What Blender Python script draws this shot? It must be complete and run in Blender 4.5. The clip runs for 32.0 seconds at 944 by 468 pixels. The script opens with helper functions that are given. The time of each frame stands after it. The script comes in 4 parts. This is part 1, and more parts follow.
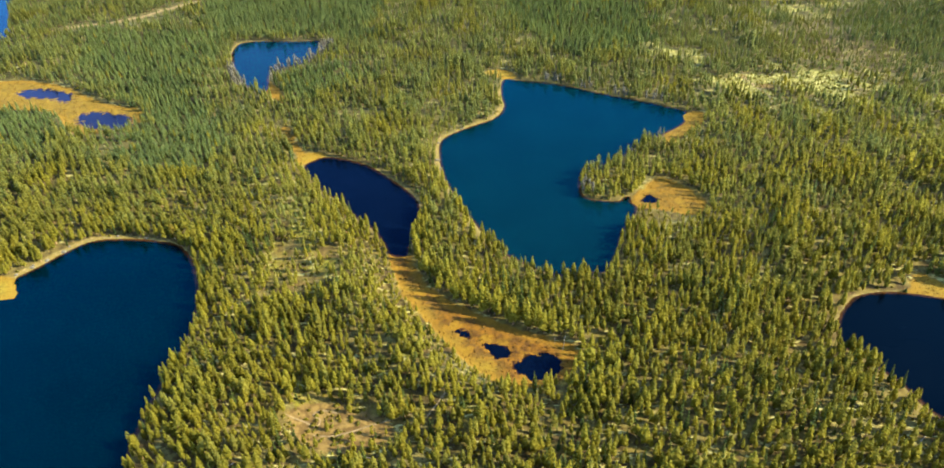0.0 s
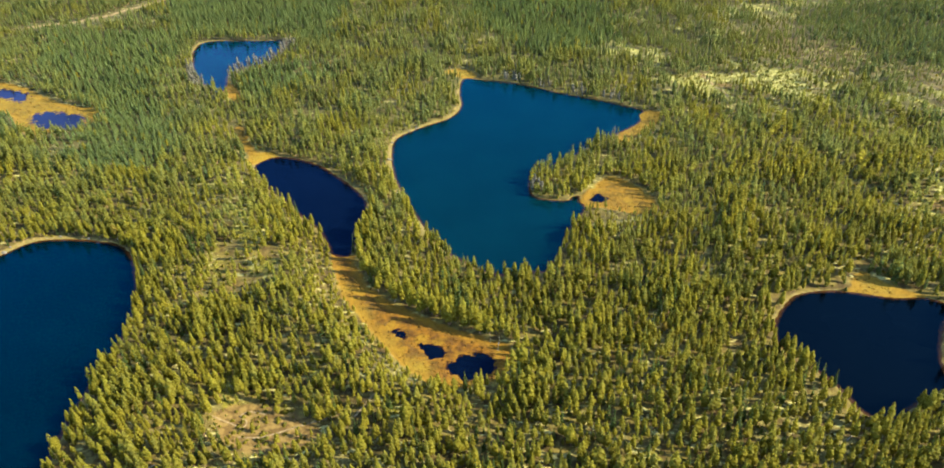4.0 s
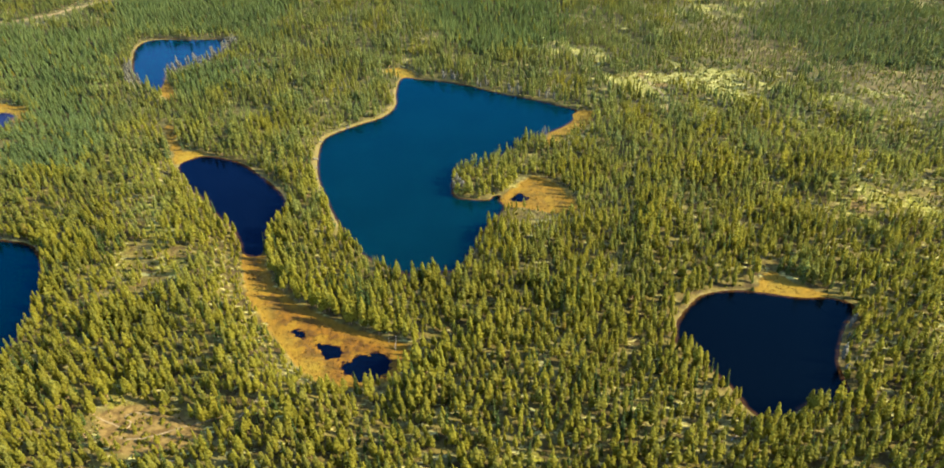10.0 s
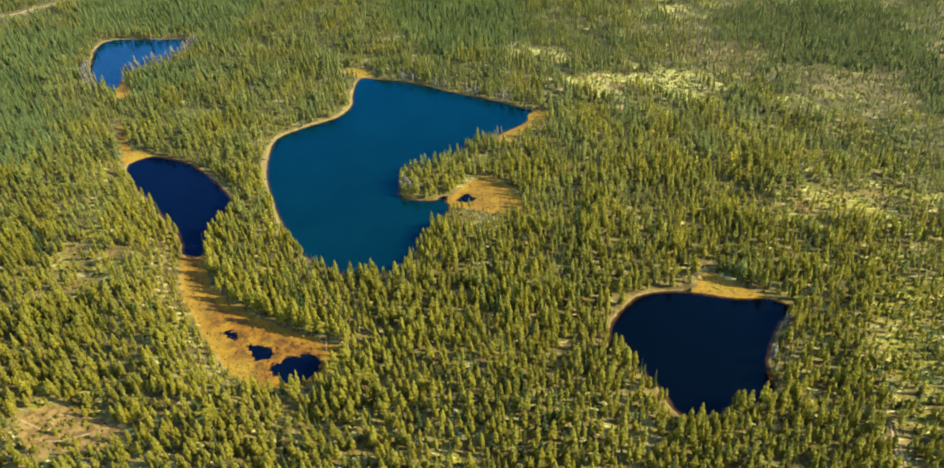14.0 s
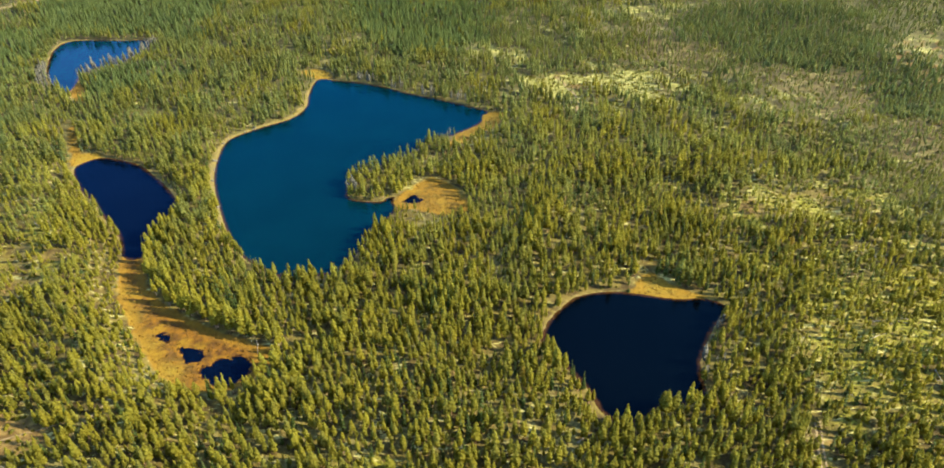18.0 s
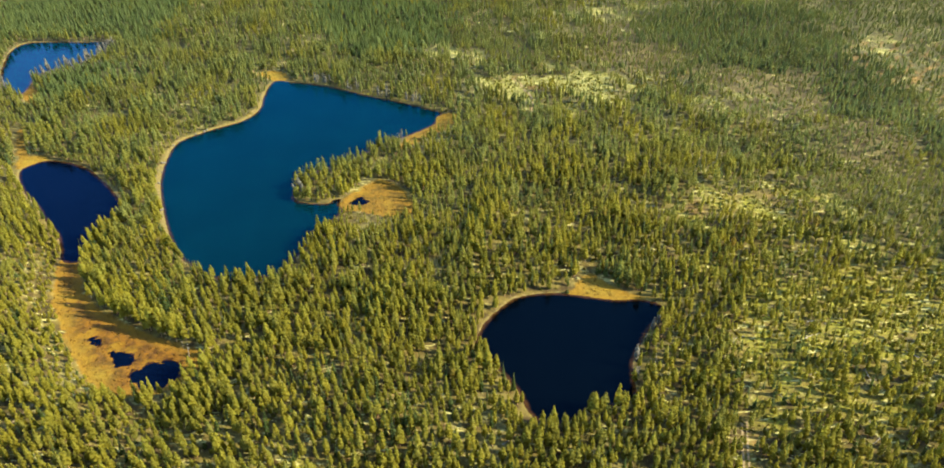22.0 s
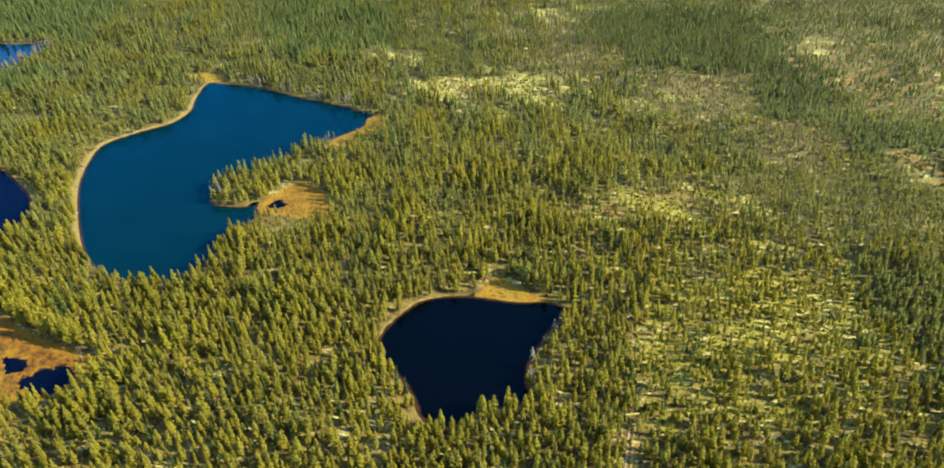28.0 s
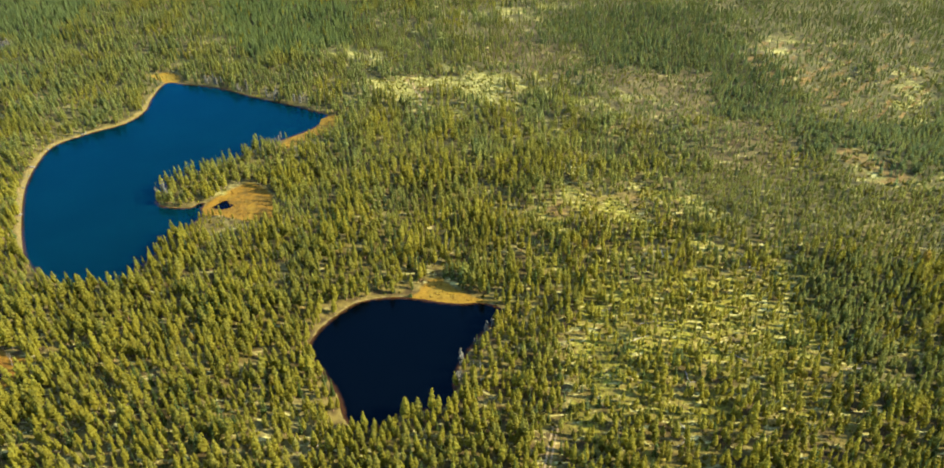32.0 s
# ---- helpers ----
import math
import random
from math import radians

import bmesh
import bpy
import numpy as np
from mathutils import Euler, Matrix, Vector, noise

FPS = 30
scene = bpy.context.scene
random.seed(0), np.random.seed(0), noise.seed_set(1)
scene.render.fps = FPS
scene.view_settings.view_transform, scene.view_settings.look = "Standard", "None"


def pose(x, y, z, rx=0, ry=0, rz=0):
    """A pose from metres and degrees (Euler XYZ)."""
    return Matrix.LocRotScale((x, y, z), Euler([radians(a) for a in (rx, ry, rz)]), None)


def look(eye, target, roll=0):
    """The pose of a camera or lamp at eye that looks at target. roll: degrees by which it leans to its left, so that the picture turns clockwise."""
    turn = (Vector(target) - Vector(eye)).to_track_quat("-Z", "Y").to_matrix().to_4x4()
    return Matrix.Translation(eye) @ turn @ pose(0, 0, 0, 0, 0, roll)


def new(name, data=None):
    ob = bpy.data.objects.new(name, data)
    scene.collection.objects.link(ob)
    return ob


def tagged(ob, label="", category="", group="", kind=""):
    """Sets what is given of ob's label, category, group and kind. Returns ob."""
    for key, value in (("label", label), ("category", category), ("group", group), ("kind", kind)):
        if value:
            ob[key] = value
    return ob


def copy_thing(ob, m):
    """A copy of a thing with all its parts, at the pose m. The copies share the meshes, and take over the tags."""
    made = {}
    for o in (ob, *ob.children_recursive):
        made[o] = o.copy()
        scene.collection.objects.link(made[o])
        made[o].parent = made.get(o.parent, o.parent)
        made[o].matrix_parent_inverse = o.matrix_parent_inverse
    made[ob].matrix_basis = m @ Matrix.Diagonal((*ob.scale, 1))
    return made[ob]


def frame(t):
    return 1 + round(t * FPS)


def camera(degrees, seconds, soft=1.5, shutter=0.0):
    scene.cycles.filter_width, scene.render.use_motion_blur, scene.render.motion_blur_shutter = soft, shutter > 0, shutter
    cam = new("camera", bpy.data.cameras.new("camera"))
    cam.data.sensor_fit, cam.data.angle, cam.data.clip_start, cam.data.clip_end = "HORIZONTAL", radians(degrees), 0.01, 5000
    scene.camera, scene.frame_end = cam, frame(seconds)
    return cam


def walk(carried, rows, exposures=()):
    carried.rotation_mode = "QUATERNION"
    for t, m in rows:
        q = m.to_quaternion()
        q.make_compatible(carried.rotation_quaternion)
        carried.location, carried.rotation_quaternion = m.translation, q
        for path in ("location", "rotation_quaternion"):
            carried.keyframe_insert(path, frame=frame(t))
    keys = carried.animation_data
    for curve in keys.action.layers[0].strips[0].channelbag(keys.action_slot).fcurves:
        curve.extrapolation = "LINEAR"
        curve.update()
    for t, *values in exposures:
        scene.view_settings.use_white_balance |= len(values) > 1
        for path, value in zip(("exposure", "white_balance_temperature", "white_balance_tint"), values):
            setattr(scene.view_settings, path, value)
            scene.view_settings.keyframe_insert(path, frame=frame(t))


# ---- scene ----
import itertools

# ---- camera and its flight ----
cam = camera(64.0, 32.0, soft=1.75)
# seconds, east, north, height, yaw, pitch, roll
ROWS = [
    (0, 0.00, 0.00, 220.00, -0.000, -34.734, -1.019),
    (1, 6.13, 0.32, 219.61, -0.133, -34.734, -0.983),
    (2, 12.34, 0.58, 219.16, -0.263, -34.728, -0.945),
    (3, 18.64, 0.79, 218.69, -0.385, -34.718, -0.905),
    (4, 25.04, 0.97, 218.23, -0.499, -34.707, -0.860),
    (5, 31.53, 1.12, 217.79, -0.604, -34.697, -0.812),
    (6, 38.09, 1.23, 217.38, -0.702, -34.688, -0.759),
    (7, 44.72, 1.33, 217.03, -0.794, -34.680, -0.703),
    (8, 51.39, 1.40, 216.72, -0.883, -34.673, -0.644),
    (9, 58.06, 1.46, 216.45, -0.971, -34.667, -0.583),
    (10, 64.73, 1.51, 216.23, -1.063, -34.661, -0.521),
    (11, 71.37, 1.54, 216.03, -1.161, -34.655, -0.458),
    (12, 77.95, 1.56, 215.87, -1.266, -34.647, -0.396),
    (13, 84.46, 1.58, 215.73, -1.383, -34.637, -0.334),
    (14, 90.89, 1.58, 215.59, -1.511, -34.624, -0.274),
    (15, 97.23, 1.58, 215.47, -1.654, -34.608, -0.214),
    (16, 103.48, 1.57, 215.35, -1.809, -34.589, -0.156),
    (17, 109.64, 1.55, 215.23, -1.979, -34.566, -0.098),
    (18, 115.71, 1.52, 215.11, -2.161, -34.540, -0.041),
    (19, 121.73, 1.48, 214.98, -2.353, -34.512, 0.016),
    (20, 127.69, 1.42, 214.87, -2.554, -34.483, 0.073),
    (21, 133.63, 1.36, 214.77, -2.761, -34.453, 0.132),
    (22, 139.56, 1.28, 214.68, -2.969, -34.425, 0.192),
    (23, 145.52, 1.18, 214.63, -3.176, -34.399, 0.254),
    (24, 151.54, 1.07, 214.62, -3.377, -34.379, 0.317),
    (25, 157.63, 0.93, 214.66, -3.569, -34.365, 0.381),
    (26, 163.82, 0.78, 214.78, -3.747, -34.361, 0.445),
    (27, 170.13, 0.61, 214.98, -3.908, -34.369, 0.506),
    (28, 176.56, 0.41, 215.28, -4.049, -34.390, 0.562),
    (29, 183.13, 0.18, 215.69, -4.169, -34.427, 0.608),
    (30, 189.81, -0.08, 216.23, -4.268, -34.482, 0.640),
    (31, 196.58, -0.37, 216.89, -4.346, -34.556, 0.649),
    (32, 203.40, -0.70, 217.68, -4.406, -34.652, 0.628),
]
walk(cam, [(t, pose(x, y, z, 90 + pitch, 0, yaw) @ pose(0, 0, 0, 0, 0, roll)) for t, x, y, z, yaw, pitch, roll in ROWS],
     exposures=((0.0, 2.68), (9.0, 2.64), (18.0, 2.58), (32.0, 2.56)))

# ---- daylight ----
SUN_AZ, SUN_EL = 102.0, 32.0  # degrees clockwise from north (the way the camera looks), and above the horizon
world = bpy.data.worlds.new("sky")
scene.world = world
world.use_nodes = True
wn = world.node_tree
sky = wn.nodes.new("ShaderNodeTexSky")
sky.sky_type, sky.sun_disc = "NISHITA", False
sky.sun_elevation, sky.sun_rotation = radians(SUN_EL), radians(SUN_AZ)
sky.air_density, sky.dust_density, sky.ozone_density = 1.0, 0.6, 1.5
wn.links.new(sky.outputs["Color"], wn.nodes["Background"].inputs["Color"])
wn.nodes["Background"].inputs["Strength"].default_value = 0.14
sun = new("sun", bpy.data.lights.new("sun", "SUN"))
sun.data.energy, sun.data.angle, sun.data.color = 4.5, radians(0.53), (1.0, 0.87, 0.60)
az, el = radians(SUN_AZ), radians(SUN_EL)
sun.matrix_world = look((0, 0, 600), (-math.sin(az) * math.cos(el) * 100, -math.cos(az) * math.cos(el) * 100, 600 - math.sin(el) * 100))


# ---- materials ----
class Nodes:
    """A short hand for node materials."""

    def __init__(self, name):
        self.mat = bpy.data.materials.new(name)
        self.mat.use_nodes = True
        self.tree = self.mat.node_tree
        self.bsdf = self.tree.nodes["Principled BSDF"]

    def put(self, socket, value):
        if isinstance(value, bpy.types.NodeSocket):
            self.tree.links.new(value, socket)
        elif value is not None:
            if socket.type == "RGBA" and not isinstance(value, (int, float)) and len(value) == 3:
                value = (*value, 1.0)
            socket.default_value = value

    def node(self, kind, **inputs):
        n = self.tree.nodes.new(kind)
        for key, value in inputs.items():
            self.put(n.inputs[key], value)
        return n

    def where(self):
        return self.tree.nodes.new("ShaderNodeNewGeometry").outputs["Position"]

    def noise(self, size, detail=4.0, rough=0.6, vector=None, warp=0.0):
        n = self.node("ShaderNodeTexNoise", Vector=vector or self.where(), Scale=1.0 / size, Detail=detail, Roughness=rough, Distortion=warp)
        return n.outputs["Fac"]

    def ramp(self, fac, low, high):
        n = self.node("ShaderNodeMapRange", Value=fac)
        n.interpolation_type = "SMOOTHSTEP"
        for key, value in (("From Min", low), ("From Max", high)):
            self.put(n.inputs[key], value)
        return n.outputs["Result"]

    def maths(self, op, a, b=None):
        n = self.tree.nodes.new("ShaderNodeMath")
        n.operation = op
        self.put(n.inputs[0], a)
        if b is not None:
            self.put(n.inputs[1], b)
        return n.outputs[0]

    def mix(self, fac, a, b):
        n = self.tree.nodes.new("ShaderNodeMixRGB")
        self.put(n.inputs[0], fac), self.put(n.inputs[1], a), self.put(n.inputs[2], b)
        return n.outputs[0]

    def attr(self, name):
        n = self.tree.nodes.new("ShaderNodeAttribute")
        n.attribute_name = name
        return n.outputs["Fac"]

    def bump(self, height, strength=0.5, distance=0.2):
        n = self.node("ShaderNodeBump", Height=height, Strength=strength, Distance=distance)
        self.put(self.bsdf.inputs["Normal"], n.outputs["Normal"])

    def done(self, colour, rough=0.9, spec=0.2):
        self.put(self.bsdf.inputs["Base Color"], colour)
        self.put(self.bsdf.inputs["Roughness"], rough)
        self.put(self.bsdf.inputs["Specular IOR Level"], spec)
        return self.mat


def ground_material():
    n = Nodes("heath_ground")
    lake, bog, glade, reach = n.attr("lake_d"), n.attr("bog_d"), n.attr("glade"), n.attr("fringe")
    tan = n.attr("tan")
    fine, mid, wide = n.noise(1.3, 5), n.noise(6.0, 5), n.noise(45.0, 4)
    heath = n.mix(n.ramp(mid, 0.38, 0.62), (0.030, 0.021, 0.007), (0.078, 0.062, 0.014))
    carpet = n.ramp(n.maths("ADD", n.noise(7.0, 6, 0.65), n.maths("MULTIPLY", n.maths("SUBTRACT", wide, 0.5), 0.5)), 0.50, 0.60)
    inland = n.ramp(lake, 3.0, 11.0)
    carpet = n.maths("MULTIPLY", carpet, inland)
    heath = n.mix(carpet, heath, n.mix(n.ramp(fine, 0.35, 0.65), (0.060, 0.050, 0.015), (0.108, 0.095, 0.031)))
    # darker floor towards the north: shade between the far trees put into its colour
    heath = n.mix(n.maths("MULTIPLY", n.attr("north"), 0.75), heath, n.mix(n.ramp(fine, 0.38, 0.62), (0.022, 0.022, 0.008), (0.056, 0.056, 0.020)))
    heath = n.mix(n.maths("MULTIPLY", n.attr("rust"), 0.85), heath, n.mix(n.ramp(mid, 0.38, 0.62), (0.034, 0.024, 0.010), (0.068, 0.056, 0.020)))
    moss = n.mix(n.ramp(fine, 0.40, 0.62), (0.048, 0.044, 0.006), (0.140, 0.134, 0.013))
    moss = n.mix(n.ramp(n.noise(6.0, 5), 0.46, 0.62), moss, n.mix(n.ramp(n.noise(0.9, 4), 0.42, 0.6), (0.050, 0.036, 0.010), (0.125, 0.105, 0.020)))
    moss = n.mix(n.maths("MULTIPLY", n.attr("north"), 0.8), moss, n.mix(n.ramp(fine, 0.40, 0.62), (0.056, 0.056, 0.015), (0.148, 0.146, 0.040)))
    patchy = n.ramp(n.maths("ADD", glade, n.maths("MULTIPLY", n.maths("SUBTRACT", n.noise(24.0, 6, 0.7), 0.5), 2.0)), 0.36, 0.78)
    soil = n.mix(patchy, heath, moss)
    # pale reindeer lichen in patches, more of it in the glades
    stretched = n.node("ShaderNodeMapping", Vector=n.where(), Scale=(0.32, 1.0, 1.0)).outputs[0]
    spots = n.noise(2.6, 6, 0.7, stretched, 0.6)
    north = n.attr("north")
    gain = n.maths("MULTIPLY", patchy, n.maths("ADD", 0.012, n.maths("MULTIPLY", north, 0.035)))
    limit = n.maths("SUBTRACT", n.maths("ADD", 0.578, n.maths("MULTIPLY", north, 0.013)), gain)
    lichen = n.ramp(spots, limit, n.maths("ADD", limit, 0.035))
    soil = n.mix(n.maths("MULTIPLY", lichen, n.maths("MULTIPLY", inland, 0.85)), soil, (0.235, 0.222, 0.080))
    # darker floor colour inside the closed stands
    soil = n.mix(n.maths("MULTIPLY", n.attr("stand_floor"), 0.6), soil, n.mix(n.ramp(mid, 0.38, 0.62), (0.020, 0.018, 0.007), (0.042, 0.040, 0.014)))
    # bare sandy soil where the forest is cleared
    worn = n.ramp(n.maths("ADD", n.attr("sand"), n.maths("SUBTRACT", n.noise(8.0, 5, 0.65), 0.5)), 0.42, 0.72)
    soil = n.mix(worn, soil, n.mix(n.ramp(n.noise(3.0, 5, 0.65), 0.4, 0.6), (0.056, 0.035, 0.010), (0.112, 0.076, 0.022)))
    # sedge fringe along the water
    ragged = n.maths("ADD", lake, n.maths("MULTIPLY", n.maths("SUBTRACT", n.noise(7.0, 5, 0.65), 0.5), 5.5))
    fringe = n.ramp(ragged, n.maths("ADD", reach, 1.0), n.maths("SUBTRACT", reach, 0.6))
    sedge = n.mix(n.ramp(fine, 0.3, 0.7), (0.062, 0.049, 0.012), (0.125, 0.096, 0.028))
    sedge = n.mix(n.ramp(n.noise(2.2, 5, 0.7), 0.52, 0.62), sedge, (0.135, 0.105, 0.045))
    sedge = n.mix(n.ramp(n.noise(4.5, 5, 0.7), 0.50, 0.60), sedge, (0.085, 0.075, 0.025))
    soil = n.mix(fringe, soil, sedge)
    # bog: orange peat moss, browner in the wet hollows
    moor = n.mix(n.ramp(n.noise(4.0, 5, 0.65), 0.36, 0.62), (0.032, 0.015, 0.003), (0.098, 0.046, 0.004))
    moor = n.mix(n.ramp(n.noise(11.0, 4), 0.5, 0.7), moor, (0.112, 0.065, 0.005))
    moor = n.mix(n.ramp(n.noise(2.4, 5, 0.7), 0.53, 0.65), moor, (0.052, 0.026, 0.007))
    moor = n.mix(tan, moor, n.mix(n.ramp(fine, 0.35, 0.65), (0.085, 0.066, 0.008), (0.160, 0.125, 0.014)))
    # drier ochre moss along the margin
    margin = n.ramp(n.maths("ADD", bog, n.maths("MULTIPLY", n.maths("SUBTRACT", n.noise(6.0, 4), 0.5), 5.0)), -5.5, -1.5)
    moor = n.mix(n.maths("MULTIPLY", margin, 0.55), moor, (0.122, 0.070, 0.006))
    edge = n.maths("ADD", bog, n.maths("MULTIPLY", n.maths("SUBTRACT", n.noise(5.0, 4), 0.5), 6.0))
    soil = n.mix(n.ramp(edge, 1.5, -0.7), soil, moor)
    # dark peat and stones at the very brim
    soil = n.mix(n.ramp(lake, 0.35, -0.1), soil, (0.06, 0.04, 0.015))
    n.bump(n.maths("ADD", n.noise(0.7, 4), n.maths("MULTIPLY", mid, 1.5)), 0.8, 0.35)
    return n.done(soil, 0.95, 0.1)


def foliage_material(name, dark, light, warm):
    n = Nodes(name)
    tone = n.attr("tone")
    isle = n.tree.nodes.new("ShaderNodeNewGeometry").outputs["Random Per Island"]
    colour = n.mix(n.ramp(tone, 0.0, 1.0), dark, light)
    pale = n.ramp(n.maths("FRACT", n.maths("MULTIPLY", tone, 7.3)), 0.62, 0.85)
    colour = n.mix(n.maths("MULTIPLY", pale, 0.55), colour, n.mix(0.6, light, (0.10, 0.12, 0.055)))
    colour = n.mix(n.maths("MULTIPLY", n.ramp(n.noise(30.0, 3), 0.42, 0.66), 0.36), colour, warm)
    # stand greenness, plus distance haze put into the needle colour as paler, bluer green
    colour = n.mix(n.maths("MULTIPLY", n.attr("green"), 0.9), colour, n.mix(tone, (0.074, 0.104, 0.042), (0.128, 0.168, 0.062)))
    colour = n.mix(n.maths("MULTIPLY", isle, 0.35), colour, n.mix(0.5, light, warm))
    colour = n.mix(n.maths("MULTIPLY", n.ramp(n.noise(0.35, 4), 0.45, 0.62), 0.30), colour, dark)
    n.done(colour, 0.75, 0.15)
    glow = n.node("ShaderNodeBsdfTranslucent", Color=colour)
    both = n.node("ShaderNodeMixShader", Fac=0.75)
    n.tree.links.new(n.bsdf.outputs[0], both.inputs[1])
    n.tree.links.new(glow.outputs[0], both.inputs[2])
    n.tree.links.new(both.outputs[0], n.tree.nodes["Material Output"].inputs["Surface"])
    return n.mat


def bark_material(name, low, high):
    n = Nodes(name)
    return n.done(n.mix(n.ramp(n.noise(0.4, 4), 0.35, 0.65), low, high), 0.9, 0.1)


def water_material(name, body, sheen):
    """Deep water: a dim body under a mirror that the water's own colour tints."""
    n = Nodes(name)
    shoal = n.ramp(n.noise(38.0, 3, 0.55), 0.35, 0.75)
    colour = n.mix(n.maths("MULTIPLY", shoal, 0.45), body, tuple(1.6 * c for c in body))
    # brown bed seen through the shallows
    colour = n.mix(n.ramp(n.maths("ADD", n.attr("shoal"), n.maths("MULTIPLY", n.maths("SUBTRACT", n.noise(3.0, 4), 0.5), 0.8)), 0.45, 1.0), colour, (0.028, 0.013, 0.004))
    ripple = n.node("ShaderNodeMapping", Vector=n.where(), Scale=(1.0, 2.2, 1.0)).outputs[0]
    bump = n.node("ShaderNodeBump", Height=n.noise(1.4, 3, 0.5, ripple), Strength=0.06, Distance=0.08).outputs["Normal"]
    rough = n.maths("ADD", 0.10, n.maths("MULTIPLY", n.ramp(n.noise(55.0, 3), 0.4, 0.7), 0.14))
    deep = n.node("ShaderNodeSubsurfaceScattering", Color=colour, Scale=1.0, Radius=(5.0, 5.0, 5.0))
    deep.falloff = "BURLEY"
    mirror = n.node("ShaderNodeBsdfGlossy", Color=sheen, Roughness=rough, Normal=bump)
    both = n.node("ShaderNodeMixShader", Fac=n.node("ShaderNodeFresnel", IOR=1.33).outputs[0])
    n.tree.links.new(deep.outputs[0], both.inputs[1])
    n.tree.links.new(mirror.outputs[0], both.inputs[2])
    n.tree.links.new(both.outputs[0], n.tree.nodes["Material Output"].inputs["Surface"])
    return n.mat


def plain_material(name, a, b, size=0.5, rough=0.9):
    n = Nodes(name)
    n.bump(n.noise(size * 0.5, 4), 0.5, 0.05)
    return n.done(n.mix(n.ramp(n.noise(size, 5), 0.35, 0.65), a, b), rough, 0.15)


GROUND = ground_material()
PINE = foliage_material("pine_needles", (0.114, 0.114, 0.014), (0.205, 0.193, 0.021), (0.228, 0.190, 0.017))
YOUNG = foliage_material("young_pine_needles", (0.080, 0.120, 0.040), (0.135, 0.178, 0.056), (0.148, 0.172, 0.048))
SPRUCE = foliage_material("spruce_needles", (0.032, 0.054, 0.014), (0.070, 0.102, 0.022), (0.085, 0.105, 0.022))
BIRCH = foliage_material("autumn_birch_leaves", (0.12, 0.105, 0.02), (0.22, 0.18, 0.03), (0.24, 0.15, 0.02))
BARE = bark_material("bare_birch_twigs", (0.040, 0.039, 0.030), (0.070, 0.068, 0.052))
BARK = bark_material("pine_bark", (0.13, 0.085, 0.05), (0.26, 0.16, 0.09))
PALE_BARK = bark_material("birch_bark", (0.35, 0.33, 0.29), (0.6, 0.58, 0.53))
DEAD = bark_material("weathered_deadwood", (0.11, 0.10, 0.085), (0.20, 0.185, 0.16))
TEAL = water_material("clear_lake_water", (0.0002, 0.0062, 0.0092), (0.005, 0.175, 0.40))
BLUE = water_material("blue_lake_water", (0.0, 0.0026, 0.0050), (0.0, 0.20, 0.44))
BRIGHT = water_material("bright_lake_water", (0.0, 0.0070, 0.0115), (0.10, 0.27, 0.54))
MIRROR = water_material("still_pool_water", (0.0010, 0.0014, 0.0040), (0.27, 0.33, 0.64))
NAVY = water_material("navy_lake_water", (0.0003, 0.0012, 0.0045), (0.02, 0.10, 0.26))
PEAT = water_material("peat_lake_water", (0.0002, 0.0005, 0.0009), (0.025, 0.125, 0.235))
SAND = plain_material("track_sand", (0.085, 0.062, 0.028), (0.165, 0.125, 0.064), 1.5)
STONE = plain_material("lichen_stone", (0.050, 0.046, 0.034), (0.105, 0.097, 0.072), 0.4)

# ---- plan ----
# outlines in metres, east and north of the first camera's foot
LAKE_WEST = [(-233, 268), (-220, 285), (-212, 295), (-203, 308), (-195, 316), (-180, 318), (-161, 316), (-148, 311), (-138, 299), (-129, 278), (-124, 259), (-123, 235), (-125, 218), (-126, 202), (-126, 184), (-123, 166), (-126, 146), (-145, 134), (-192, 158), (-245, 215)]
LAKE_NARROW = [(-98, 387), (-94, 397), (-86, 401), (-73, 397), (-61, 390), (-49, 377), (-38, 364), (-31, 353), (-28, 342), (-29, 320), (-31, 307), (-32.5, 299.5), (-40.5, 300.5), (-45, 311), (-52, 324), (-61, 334), (-73, 351), (-85, 364)]
LAKE_CRESCENT = [(25, 512), (39, 510), (68, 500), (92, 485), (115, 473), (133, 462), (143, 454), (137, 438), (123, 425), (111, 416), (89, 395), (73, 383), (63, 372), (61, 362), (62, 351), (71, 347), (80, 346.4), (83, 349.8), (87, 350.6), (86.4, 345), (88.5, 338.5), (83, 327), (77, 317), (72, 302), (67, 290), (64, 284), (56, 283), (39, 282), (24, 292), (13, 304), (2, 326), (-9, 354), (-16, 378), (-19, 403), (-17, 422), (0, 438), (16, 450), (23, 467), (22, 489)]
LAKE_EAST = [(174, 263), (164, 254), (158, 246), (155, 239), (154, 231), (160, 222), (165, 213), (169, 205), (172, 194), (177, 190), (185, 190), (193, 196), (200, 197), (212, 200), (214, 212), (217, 222), (227, 239), (236, 249), (236, 255), (228, 259), (217, 259), (204, 262), (191, 265)]
LAKE_NORTH = [(-187, 575), (-185, 595), (-171, 599), (-146, 597), (-117, 594), (-127, 551), (-140, 544), (-148, 529), (-144, 502), (-150, 497), (-161, 511), (-174, 533)]
LAKE_FAR = [(-528, 746), (-454, 746), (-419, 686), (-389, 620), (-407, 589), (-478, 642)]
BOG_SOUTH = [(-41, 300), (-31.4, 300), (-27, 287), (-21.5, 276), (-12, 264.5), (2, 254), (14, 246), (26, 240), (42, 231.5), (43, 224), (36, 215), (26, 210.5), (13, 211), (1, 219.5), (-11, 235), (-21, 251), (-31.5, 267.5), (-36, 281.5)]
